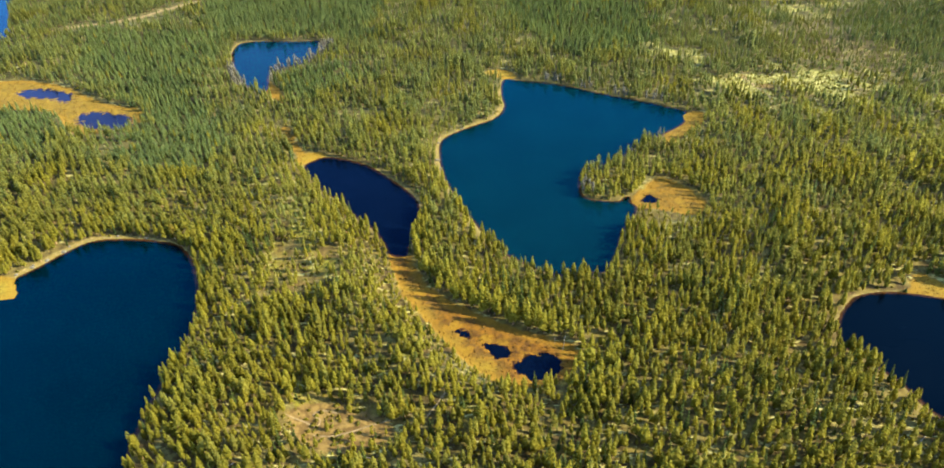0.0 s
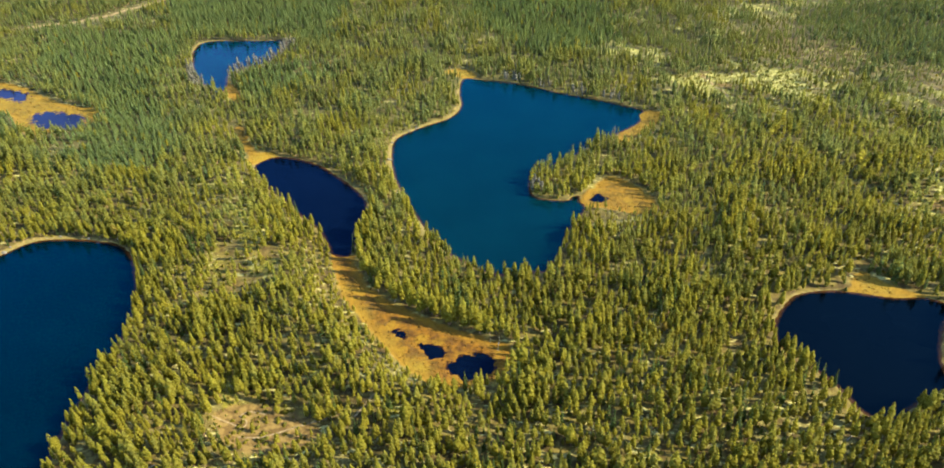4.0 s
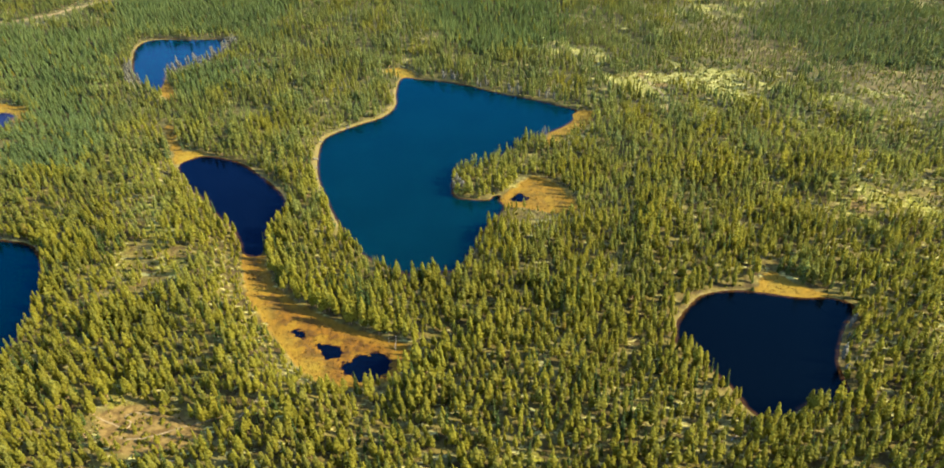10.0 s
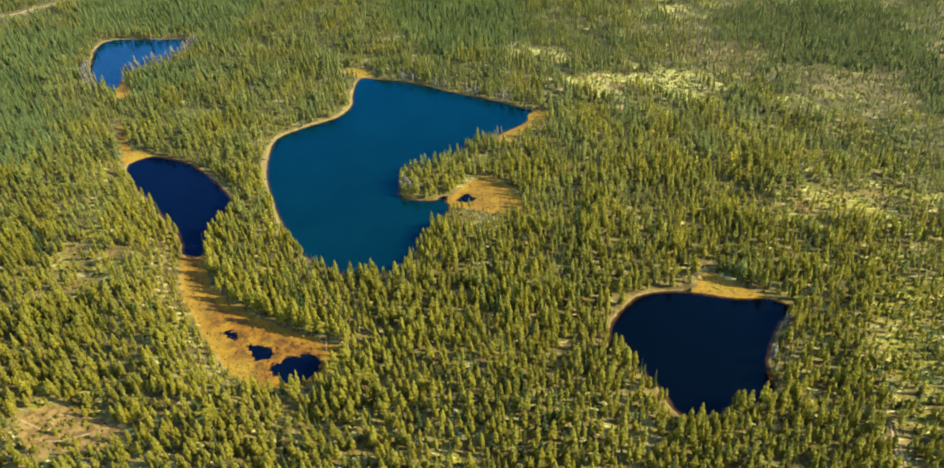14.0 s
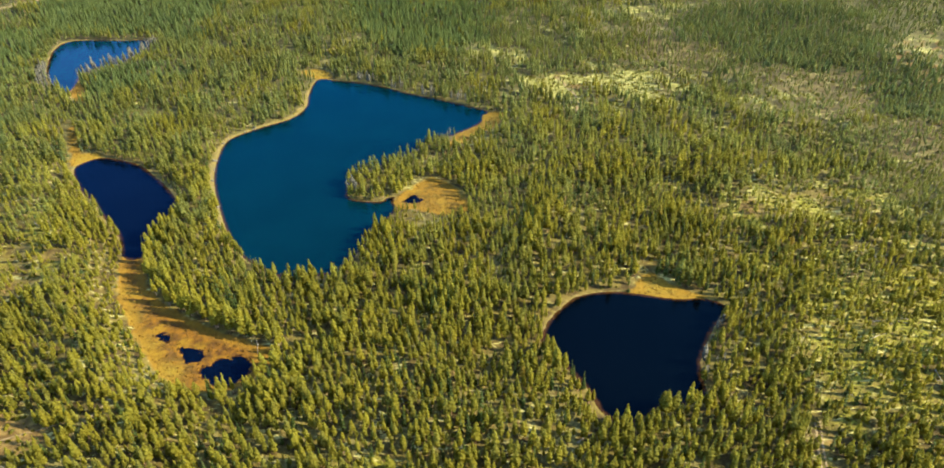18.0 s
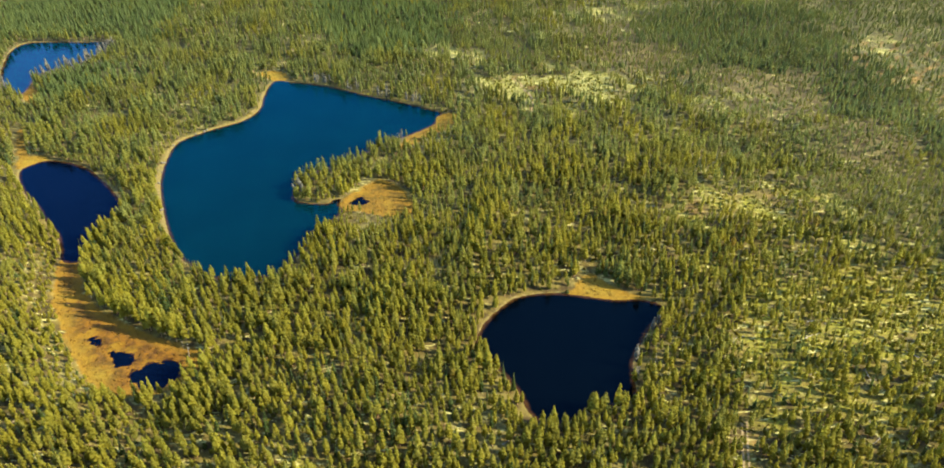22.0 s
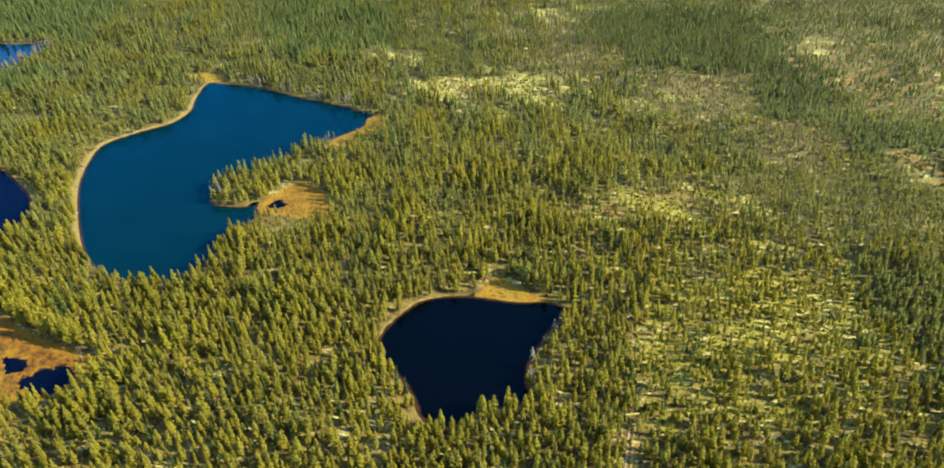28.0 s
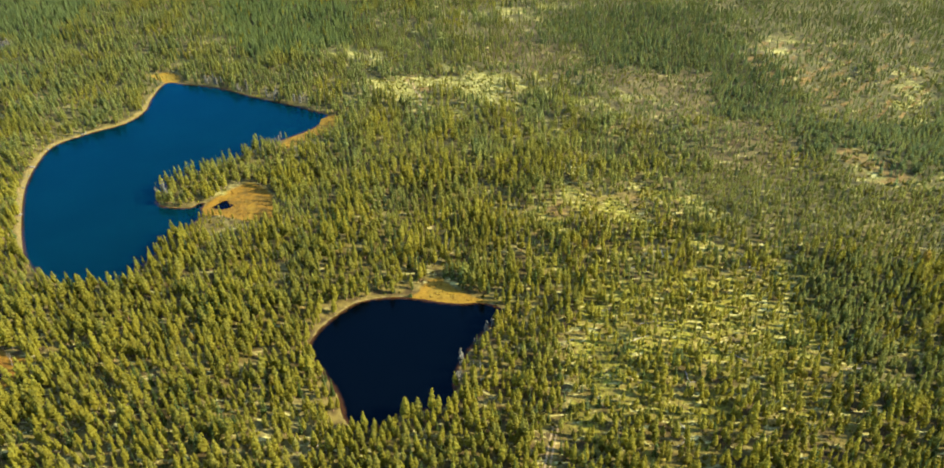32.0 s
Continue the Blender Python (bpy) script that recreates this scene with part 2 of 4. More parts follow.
POOL_A = [(-8, 245), (-3.5, 244), (-1.5, 240.5), (-5, 239.5)]
POOL_B = [(4, 236), (10, 235), (15.5, 232), (14, 227), (10, 225.5), (7, 229.5)]
POOL_C = [(17.5, 224.5), (23, 228.5), (31, 229.5), (35.5, 224.5), (33, 216), (25.5, 213), (19.5, 216.5), (16, 221)]
BOG_EAST = [(86.5, 346), (88, 349), (92, 354), (97, 360), (104, 368), (110, 367.5), (117.5, 361), (122, 354.5), (125, 346), (126.5, 337), (123, 332), (117, 331), (109.5, 332), (99.5, 336.5), (90, 338.5), (87, 342)]
POOL_D = [(91.9, 346.1), (94.2, 349.7), (98, 352.4), (99.8, 350.0), (102.3, 348.1), (101.5, 345.7), (98.5, 344.0), (94.4, 343.6)]
BOG_MEADOW = [(192, 265), (200, 267), (203, 273), (209, 278), (214, 272), (222, 264), (231, 259), (216, 258), (204, 261)]
BOG_WEST = [(-369, 511), (-345, 523), (-323, 524), (-291, 511), (-266, 492), (-241, 477), (-224, 471), (-218, 450), (-232, 440), (-251, 436), (-266, 450), (-276, 464), (-298, 473), (-350, 479)]
POOL_E = [(-323, 503), (-313, 511), (-293, 506), (-280, 497), (-281, 487), (-294, 493), (-310, 495)]
POOL_F = [(-262, 460), (-257, 470), (-244, 468), (-226, 460), (-225, 445), (-245, 444)]
SPIT = [(139, 449), (147, 454), (153, 450), (147, 433), (139, 426), (124, 410), (117, 407), (123, 424), (137, 437)]
TIP = [(-230, 284), (-220, 287), (-211, 273), (-218, 270), (-226, 270)]
NORTH_BAY = [(12, 524), (20, 530), (29, 526), (34, 516), (26, 513)]
NECK = [(-155, 517), (-149, 521), (-131, 491), (-127, 479), (-136, 486)]
BROOK = [(-118, 440), (-112, 428), (-107, 417), (-102, 407), (-98, 403), (-101, 399), (-107, 406), (-112, 417), (-117, 429), (-121, 439)]
NORTH_NOOK = [(-103, 404), (-92, 406), (-86, 402), (-94, 398), (-99, 391), (-103, 397)]
GLADE_A = [(-71, 198), (-58, 203), (-39, 196), (-29, 188), (-41, 179), (-59, 181)]
GLADE_B = [(-98, 306), (-77, 311), (-66, 293), (-65, 278), (-80, 270), (-91, 280)]
GLADE_C = [(188, 498), (213, 524), (247, 519), (276, 504), (275, 484), (237, 461), (208, 472)]
GLADE_D = [(265, 322), (280, 338), (323, 351), (362, 337), (366, 310), (323, 302), (281, 310)]
GLADE_E = [(268, 285), (320, 292), (392, 283), (405, 250), (391, 199), (359, 185), (320, 173), (281, 170), (255, 172), (249, 201), (259, 250)]
GLADE_F = [(449, 383), (465, 386), (479, 356), (473, 340), (456, 347)]
GLADE_G = [(457, 541), (493, 572), (534, 584), (605, 581), (590, 505), (519, 428), (484, 439), (472, 478), (455, 479)]
GLADE_H = [(141, 563), (167, 615), (207, 613), (178, 555)]
YOUNG_A = [(24, 667), (82, 698), (144, 670), (153, 601), (123, 557), (68, 566)]
YOUNG_C = [(-215, 614), (-186, 642), (-196, 599), (-189, 503), (-147, 405), (-167, 377), (-221, 407), (-215, 465), (-281, 529), (-317, 619)]
STAND_MID = [(-126, 538), (-99, 542), (-80, 531), (-78, 505), (-98, 491), (-120, 481), (-141, 516)]
STAND_WEST = [(-335, 473), (-294, 474), (-275, 460), (-264, 437), (-270, 413), (-304, 414)]
SPRUCE_NORTH = [(-262, 746), (-173, 741), (-91, 736), (-83, 603), (-125, 590), (-171, 602), (-194, 608), (-231, 648)]
DENSE_A = [(366, 648), (421, 654), (462, 598), (441, 514), (403, 510), (344, 525), (344, 582)]
DENSE_B = [(430, 515), (475, 518), (463, 470), (439, 424), (398, 426), (410, 472)]
DENSE_C = [(443, 424), (472, 418), (513, 420), (543, 423), (589, 412), (545, 349), (501, 355), (475, 346), (464, 378), (431, 388)]
DENSE_D = [(379, 269), (408, 274), (429, 270), (428, 252), (407, 241), (398, 214), (371, 202), (378, 231), (369, 247)]
DENSE_E = [(376, 202), (411, 207), (427, 199), (415, 181), (383, 180), (372, 190)]
DENSE_F = [(328, 642), (412, 645), (473, 634), (405, 522), (355, 536), (329, 556), (305, 577)]
DENSE_G = [(110, 670), (155, 628), (200, 583), (222, 543), (205, 520), (170, 571), (133, 585), (109, 586)]
LOW_PINES = [(367, 362), (433, 359), (438, 332), (490, 336), (534, 333), (490, 269), (434, 277), (392, 290), (353, 300)]
HEATH_A = [(277, 613), (317, 626), (299, 571), (325, 557), (313, 512), (271, 514), (250, 542), (257, 586)]
HEATH_B = [(337, 514), (384, 521), (420, 504), (400, 435), (367, 433), (340, 452)]
HEATH_C = [(406, 431), (436, 425), (425, 381), (417, 354), (378, 362), (380, 399)]
GLADE_L = [(268, 334), (297, 341), (334, 348), (334, 339), (324, 319), (298, 315), (267, 319)]
GLADE_M = [(227, 514), (276, 506), (269, 480), (245, 462), (223, 468)]
GLADE_N = [(179, 505), (208, 509), (215, 493), (201, 473), (176, 489)]
GLADE_O = [(319, 468), (341, 471), (339, 457), (324, 451)]
GLADE_P = [(146, 565), (176, 570), (174, 545), (147, 547)]
GLADE_Q = [(244, 654), (323, 666), (315, 634), (247, 630)]
GLADE_R = [(543, 471), (581, 513), (538, 433), (517, 425)]
PALE_A = [(472, 583), (507, 581), (488, 536), (457, 537)]
PALE_B = [(475, 496), (510, 523), (483, 474), (466, 470)]
GLADE_J = [(318, 507), (359, 528), (411, 492), (399, 443), (359, 432), (324, 452)]
GLADE_K = [(-121, 356), (-115, 375), (-97, 355), (-89, 325), (-97, 320)]
TRACK_LINE = [(236, 140), (242, 162), (246, 175), (250, 187)]
ROAD_LINE = [(-345, 633), (-330, 640), (-303, 649), (-282, 663), (-261, 683), (-249, 700)]
PATH_NORTH = [(194, 508), (199, 500), (201, 487), (204, 477), (203.4, 463), (200.6, 447)]
PATH_FORK = [(-18, 193), (-15.5, 196.5), (-12.7, 201), (-9.5, 207)]
PATH_LOOP = [(-72, 197), (-68, 195), (-64, 193.5), (-59.5, 191.5), (-58.5, 194.5), (-61.5, 197.5), (-58.5, 199.5), (-52, 198)]
PATH_GLADE = [(-60, 187), (-52, 186.5), (-45, 188.7), (-39, 191.4), (-31, 194), (-24, 195.3)]


def rounded(points, steps=6, closed=True):
    """A smooth line through the corners of an outline."""
    p = np.array(points, float)
    n = len(p)
    out = []
    for i in range(n if closed else n - 1):
        if closed:
            a, b, c, d = p[i - 1], p[i], p[(i + 1) % n], p[(i + 2) % n]
        else:
            a, b, c, d = p[max(i - 1, 0)], p[i], p[i + 1], p[min(i + 2, n - 1)]
        for k in range(steps):
            u = k / steps
            out.append(0.5 * (2 * b + (c - a) * u + (2 * a - 5 * b + 4 * c - d) * u * u + (3 * b - a - 3 * c + d) * u ** 3))
    if not closed:
        out.append(p[-1])
    return np.array(out)


def distance(px, py, line, closed=True, reach=60.0):
    """Signed distance of points to an outline (inside: minus), as far as reach; to an open line: plain distance."""
    d = np.full(px.shape, reach)
    near = (px > line[:, 0].min() - reach) & (px < line[:, 0].max() + reach) & (py > line[:, 1].min() - reach) & (py < line[:, 1].max() + reach)
    x, y = px[near], py[near]
    best = np.full(x.shape, reach * reach)
    inside = np.zeros(x.shape, bool)
    ends = np.roll(line, -1, 0) if closed else line[1:]
    for (ax, ay), (bx, by) in zip(line, ends):
        ex, ey = bx - ax, by - ay
        u = np.clip(((x - ax) * ex + (y - ay) * ey) / (ex * ex + ey * ey + 1e-9), 0, 1)
        best = np.minimum(best, (x - ax - u * ex) ** 2 + (y - ay - u * ey) ** 2)
        if closed and ay != by:
            inside ^= ((ay > y) != (by > y)) & (x < ax + (y - ay) * ex / ey)
    d[near] = np.sqrt(best) * np.where(inside, -1, 1)
    return d


def waves(x, y, size, seed):
    """Smooth noise from a few crossed waves, about -1 to 1."""
    r = np.random.RandomState(seed)
    out = np.zeros(np.shape(x))
    for k in range(7):
        a, f, ph = r.uniform(0, math.tau), r.uniform(0.6, 1.7) * math.tau / size, r.uniform(0, math.tau)
        out = out + np.sin((x * math.cos(a) + y * math.sin(a)) * f + ph)
    return out / 3.2


WATERS = [rounded(o) for o in (LAKE_WEST, LAKE_NARROW, LAKE_CRESCENT, LAKE_EAST, LAKE_NORTH, LAKE_FAR)]
POOLS = [rounded(o, 5) for o in (POOL_A, POOL_B, POOL_C, POOL_D, POOL_E, POOL_F)]
BOGS = [rounded(o) for o in (BOG_SOUTH, BOG_EAST, BOG_MEADOW, BOG_WEST, SPIT, TIP, NORTH_BAY, NECK, NORTH_NOOK, BROOK)]
GLADES = [(rounded(o), w) for o, w in ((GLADE_A, 1.0), (GLADE_B, 0.85), (GLADE_C, 0.5), (GLADE_D, 0.6), (GLADE_E, 0.72), (GLADE_F, 0.8), (GLADE_G, 0.15), (GLADE_H, 0.5), (GLADE_J, 0.05), (GLADE_K, 0.7),
                                        (GLADE_L, 1.0), (GLADE_M, 1.25), (GLADE_N, 1.15), (GLADE_O, 0.9), (GLADE_P, 1.0), (GLADE_Q, 0.7), (GLADE_R, 0.8), (PALE_A, 0.65), (PALE_B, 0.6))]
# closed stands: outline, share of the places that hold a tree, height, kind of tree, greenness
STANDS = [(rounded(o), share, high, form, green) for o, share, high, form, green in (
    (DENSE_G, 0.88, 6.2, 0, 0.9), (YOUNG_A, 1.0, 6.4, 1, 0.0), (YOUNG_C, 0.93, 6.0, 1, 0.1), (STAND_MID, 0.93, 6.0, 1, 0.0), (STAND_WEST, 0.93, 6.0, 1, 0.0),
    (SPRUCE_NORTH, 0.92, 6.8, 1, 0.5), (DENSE_A, 0.93, 5.8, 5, 1.0), (DENSE_B, 0.94, 5.6, 5, 1.0), (DENSE_C, 0.93, 5.6, 5, 1.0), (DENSE_D, 0.92, 7.0, 0, 0.75),
    (DENSE_E, 0.84, 7.2, 0, 0.6), (DENSE_F, 0.92, 5.8, 5, 1.0), (LOW_PINES, 0.98, 4.6, 0, 0.6))]
HEATHS = [rounded(o) for o in (HEATH_A, HEATH_B, HEATH_C)]
RIDGE = rounded([(-112, 372), (-88, 325), (-62, 286), (-46, 250), (-26, 222), (0, 200)], 6, False)
TRACK = rounded(TRACK_LINE, 6, False)
ROAD = rounded(ROAD_LINE, 6, False)

STEP = 4.0
far_out = [60.0, 140, 300, 600, 1100, 2000, 3300, 4700]
GX = np.array([-700 - f for f in far_out] + [930 + f for f in far_out])
GX = np.unique(np.r_[GX, np.arange(-700, -560, 12.0), np.arange(-560, 790, STEP), np.arange(790, 930, 12.0), np.arange(-38, 46, 1.0), np.arange(78, 132, 1.0), np.arange(-330, -220, 1.5)])
GY = np.array([-160 - f for f in far_out] + [930 + f for f in far_out])
GY = np.unique(np.r_[GY, np.arange(-160, 100, 10.0), np.arange(100, 830, STEP), np.arange(830, 930, 10.0), np.arange(211, 262, 1.0), np.arange(334, 370, 1.0), np.arange(440, 516, 1.5)])
MX, MY = np.meshgrid(GX, GY)
LAKE_D = np.full(MX.shape, 60.0)
for line in WATERS:
    LAKE_D = np.minimum(LAKE_D, distance(MX, MY, line))
ragged = 0.8 * waves(MX, MY, 5.0, 21) + 0.7 * waves(MX, MY, 2.6, 22)
for k, line in enumerate(POOLS):
    LAKE_D = np.minimum(LAKE_D, distance(MX, MY, line) + ragged * (1.45, 1.45, 1.45, 0.7, 3.6, 3.6)[k])
SHORE_D = np.full(MX.shape, 60.0)
for line in WATERS:
    SHORE_D = np.minimum(SHORE_D, distance(MX, MY, line))
BOG_D = np.full(MX.shape, 60.0)
for line in BOGS:
    BOG_D = np.minimum(BOG_D, distance(MX, MY, line))
GLADE = np.zeros(MX.shape)
for line, w in GLADES:
    GLADE = np.maximum(GLADE, w * np.clip(0.45 - distance(MX, MY, line) / 36.0 + 0.55 * waves(MX, MY, 26, 3) + 0.3 * waves(MX, MY, 11, 4), 0, 1))
GLADE = np.maximum(GLADE, np.clip(waves(MX, MY, 24, 5) * 0.8 - 0.52, 0, 0.75) * ((MY > 110) & (MY < 820)) * np.where(MX > 290, 0.4, 1.0) * np.interp(MY, [420, 520], [1.0, 0.6]))
# a mossy slope with saplings west of the long bog
GLADE = np.where((distance(MX, MY, BOGS[0]) < 20) & (MX < np.interp(MY, [205, 222, 245, 262, 300], [10, 12, -10, -24, -33])) & (MY < 300), np.maximum(GLADE, 0.28), GLADE)
RUST = np.zeros(MX.shape)
for line in HEATHS:
    RUST = np.maximum(RUST, np.clip(0.6 - distance(MX, MY, line) / 22.0 + 0.45 * waves(MX, MY, 24, 71), 0, 1))
# darker forest floor inside the closed stands
STAND_FLOOR = np.zeros(MX.shape)
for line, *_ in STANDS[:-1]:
    STAND_FLOOR = np.maximum(STAND_FLOOR, np.clip(0.5 - distance(MX, MY, line) / 9.0 + 0.3 * waves(MX, MY, 18, 72), 0, 1))
BANK_D = distance(MX, MY, BOGS[0])
TRACK_D = np.minimum(distance(MX, MY, TRACK, False), distance(MX, MY, ROAD + (2.0, -5.0), False) - 5.5)
for line in (PATH_NORTH, PATH_FORK):
    TRACK_D = np.minimum(TRACK_D, distance(MX, MY, rounded(line, 6, False), False) + 0.6)
for line in (rounded(TIP), rounded(SPIT)):
    bank = -distance(MX, MY, line)
    LAKE_D, SHORE_D = np.maximum(LAKE_D, bank), np.maximum(SHORE_D, bank)
# width of the open sedge and sand shore
FRINGE = np.full(MX.shape, 0.4)
for x, y, r, w in ((-16, 395, 34, 1.9), (-8, 430, 18, 1.8), (22, 462, 26, 2.8), (24, 505, 20, 0.9), (-185, 318, 34, 2.6), (-222, 292, 26, 3.0),
                   (180, 266, 22, 0.3), (160, 250, 14, 0.1), (-95, 400, 14, 2.4), (-8, 360, 26, 2.2), (70, 500, 24, -1.4), (100, 482, 20, -1.3), (126, 468, 14, -1.2), (4, 325, 20, 1.8), (-180, 590, 20, 1.2), (-140, 600, 26, -1.4)):
    FRINGE += w * np.exp(-((MX - x) ** 2 + (MY - y) ** 2) / r ** 2)
SAND_D = np.zeros(MX.shape)
for line, w in ((rounded(GLADE_A), 0.92), (rounded(GLADE_B), 0.55), (rounded(GLADE_F), 0.55)):
    SAND_D = np.maximum(SAND_D, w * np.clip(0.7 - distance(MX, MY, line) / 8.0, 0, 1))
for x, y, r, w in ((272, 330, 12, 0.8), (318, 338, 16, 0.6), (196, 505, 6, 0.7), (202, 480, 4, 0.6), (205, 570, 5, 1.0), (-54, 693, 7, 0.8), (66, 241, 3.5, 0.8), (80, 225, 3, 0.6), (208, 490, 8, 0.9), (480, 490, 6, 0.9), (488, 505, 5, 0.9), (470, 530, 6, 0.6), (251, 178, 5, 0.8), (240, 165, 4, 0.7)):
    SAND_D = np.maximum(SAND_D, w * np.exp(-((MX - x) ** 2 + (MY - y) ** 2) / r ** 2))
# old ploughed furrows across the far clearing
furrow = np.abs(((MX - MY) / 16.0 + 0.2 * waves(MX, MY, 30, 51)) % 1.0 - 0.5) < 0.16
SAND_D = np.maximum(SAND_D, 0.85 * furrow * (distance(MX, MY, rounded(GLADE_G)) < 4) * (waves(MX, MY, 18, 52) > -0.25))
# dry yellow grass instead of orange moss
TAN = np.zeros(MX.shape)
TAN = np.maximum(TAN, np.clip(0.8 - distance(MX, MY, BOGS[2]) / 5.0, 0, 1) * 0.5)
for line, w in ((BOGS[1], 0.25), (BOGS[3], 0.45), (BOGS[4], 0.4)):
    TAN = np.maximum(TAN, np.clip(0.8 - distance(MX, MY, line) / 5.0, 0, 1) * w)
for line, w in zip(BOGS[5:], (0.85, 0.7, 0.2, 0.85, 0.3)):
    TAN = np.maximum(TAN, np.clip(0.8 - distance(MX, MY, line) / 5.0, 0, 1) * w)
for x, y, r in ((-26, 254, 8), (-14, 235, 8), (1, 219, 8), (-33, 272, 5)):
    TAN = np.maximum(TAN, 0.7 * np.exp(-((MX - x) ** 2 + (MY - y) ** 2) / r ** 2))
WET = np.minimum(LAKE_D, BOG_D)
dry = np.clip(WET / 35.0, 0, 1)
dry = dry * dry * (3 - 2 * dry)
HEIGHT = np.where(LAKE_D < 0, np.maximum(0.22 * LAKE_D, -4.0), np.minimum(0.11 * LAKE_D, 0.9))
HEIGHT = np.where((LAKE_D > 0) & (BOG_D < 0), np.minimum(HEIGHT, 0.35), HEIGHT)
HEIGHT = HEIGHT + dry * (1.2 + 1.6 * waves(MX, MY, 110, 1) + 0.5 * waves(MX, MY, 26, 2)) + np.clip(WET / 10.0, 0, 1) * 4.5 * np.exp(-(distance(MX, MY, RIDGE, False) / 15.0) ** 2)
HEIGHT = np.where((BOG_D > 0) & (LAKE_D > 0), np.maximum(HEIGHT, 0.05), HEIGHT)


def sample(field, x, y):
    """A field of the plan at points, between the grid's corners."""
    i = np.clip(np.searchsorted(GX, x) - 1, 0, len(GX) - 2)
    j = np.clip(np.searchsorted(GY, y) - 1, 0, len(GY) - 2)
    u, v = (x - GX[i]) / (GX[i + 1] - GX[i]), (y - GY[j]) / (GY[j + 1] - GY[j])
    return (field[j, i] * (1 - u) + field[j, i + 1] * u) * (1 - v) + (field[j + 1, i] * (1 - u) + field[j + 1, i + 1] * u) * v


def fast_mesh(name, verts, faces, materials, slots=None, fields=(), smooth=True):
    """A mesh from arrays; faces all have the same number of corners."""
    me = bpy.data.meshes.new(name)
    verts, faces = np.asarray(verts, np.float32), np.asarray(faces, np.int32)
    k = faces.shape[1]
    me.vertices.add(len(verts)), me.loops.add(faces.size), me.polygons.add(len(faces))
    me.vertices.foreach_set("co", verts.ravel())
    me.loops.foreach_set("vertex_index", faces.ravel())
    me.polygons.foreach_set("loop_start", np.arange(0, faces.size, k, dtype=np.int32))
    for m in materials:
        me.materials.append(m)
    if slots is not None:
        me.polygons.foreach_set("material_index", np.asarray(slots, np.int32))
    me.polygons.foreach_set("use_smooth", np.full(len(faces), smooth))
    for key, values in fields:
        me.attributes.new(key, "FLOAT", "POINT").data.foreach_set("value", np.asarray(values, np.float32).ravel())
    me.update(calc_edges=True)
    return me


# ---- ground and waters ----
nx, ny = len(GX), len(GY)
index = np.arange(nx * ny).reshape(ny, nx)
quads = np.stack([index[:-1, :-1], index[:-1, 1:], index[1:, 1:], index[1:, :-1]], -1).reshape(-1, 4)
ground = new("ground", fast_mesh("ground", np.stack([MX, MY, HEIGHT], -1).reshape(-1, 3), quads, [GROUND],
                                 fields=(("lake_d", SHORE_D), ("bog_d", BOG_D), ("glade", GLADE), ("fringe", FRINGE), ("tan", TAN), ("sand", SAND_D), ("rust", RUST), ("stand_floor", STAND_FLOOR), ("north", np.clip((MY - 290) / 200 + np.clip((MX - 330) / 80, 0, 0.7) + 0.3 * waves(MX, MY, 60, 61), 0, 1)))))
tagged(ground, "heath forest floor of moss, pale lichen and orange bog", "ground", kind="structure")


def water(name, outline, material, label, level=0.0, rim=4.0, shoal=3.0):
    """A water surface as a sheet whose edge runs under the bank."""
    p = np.asarray(outline)
    n = len(p)
    area = sum(a[0] * b[1] - b[0] * a[1] for a, b in zip(p, np.roll(p, -1, 0)))
    side = np.roll(p, -2, 0) - np.roll(p, 2, 0)
    out = np.stack([side[:, 1], -side[:, 0]], 1) / np.linalg.norm(side, axis=1)[:, None] * (1 if area > 0 else -1)
    bm = bmesh.new()
    depth = bm.verts.layers.float.new("shoal")
    rings = []
    for off, value in ((rim, 1.0), (0.0, 1.0), (-shoal, 0.0)):
        rings.append([bm.verts.new((x, y, level)) for x, y in p + out * off])
        for v in rings[-1]:
            v[depth] = value
    for a, b in zip(rings, rings[1:]):
        for k in range(n):
            bm.faces.new((a[k], a[(k + 1) % n], b[(k + 1) % n], b[k]))
    bm.faces.new(rings[-1])
    bmesh.ops.triangulate(bm, faces=bm.faces[:])
    for f in bm.faces:
        if f.normal.z < 0:
            f.normal_flip()
    me = bpy.data.meshes.new(name)
    bm.to_mesh(me), bm.free()
    me.materials.append(material)
    return tagged(new(name, me), label, "water", kind="structure")


water("lake", WATERS[0], BLUE, "deep blue forest lake with a grassy shore")
water("lake", WATERS[1], NAVY, "narrow dark blue tarn between wooded banks", rim=2.5)
water("lake", WATERS[2], TEAL, "crescent-shaped teal lake with a pale shore", rim=2.5)
water("lake", WATERS[3], PEAT, "round black forest tarn with a yellow sedge shore")
water("lake", WATERS[4], BRIGHT, "bright blue distant lake among dense pines")
water("lake", WATERS[5], BRIGHT, "far blue lake at the edge of the forest")
for k, o in enumerate(POOLS):
    water("bog_pool", o, MIRROR if k in (4, 5) else NAVY, "small dark pool in orange bog", level=-0.02, rim=2.2, shoal=0.5)


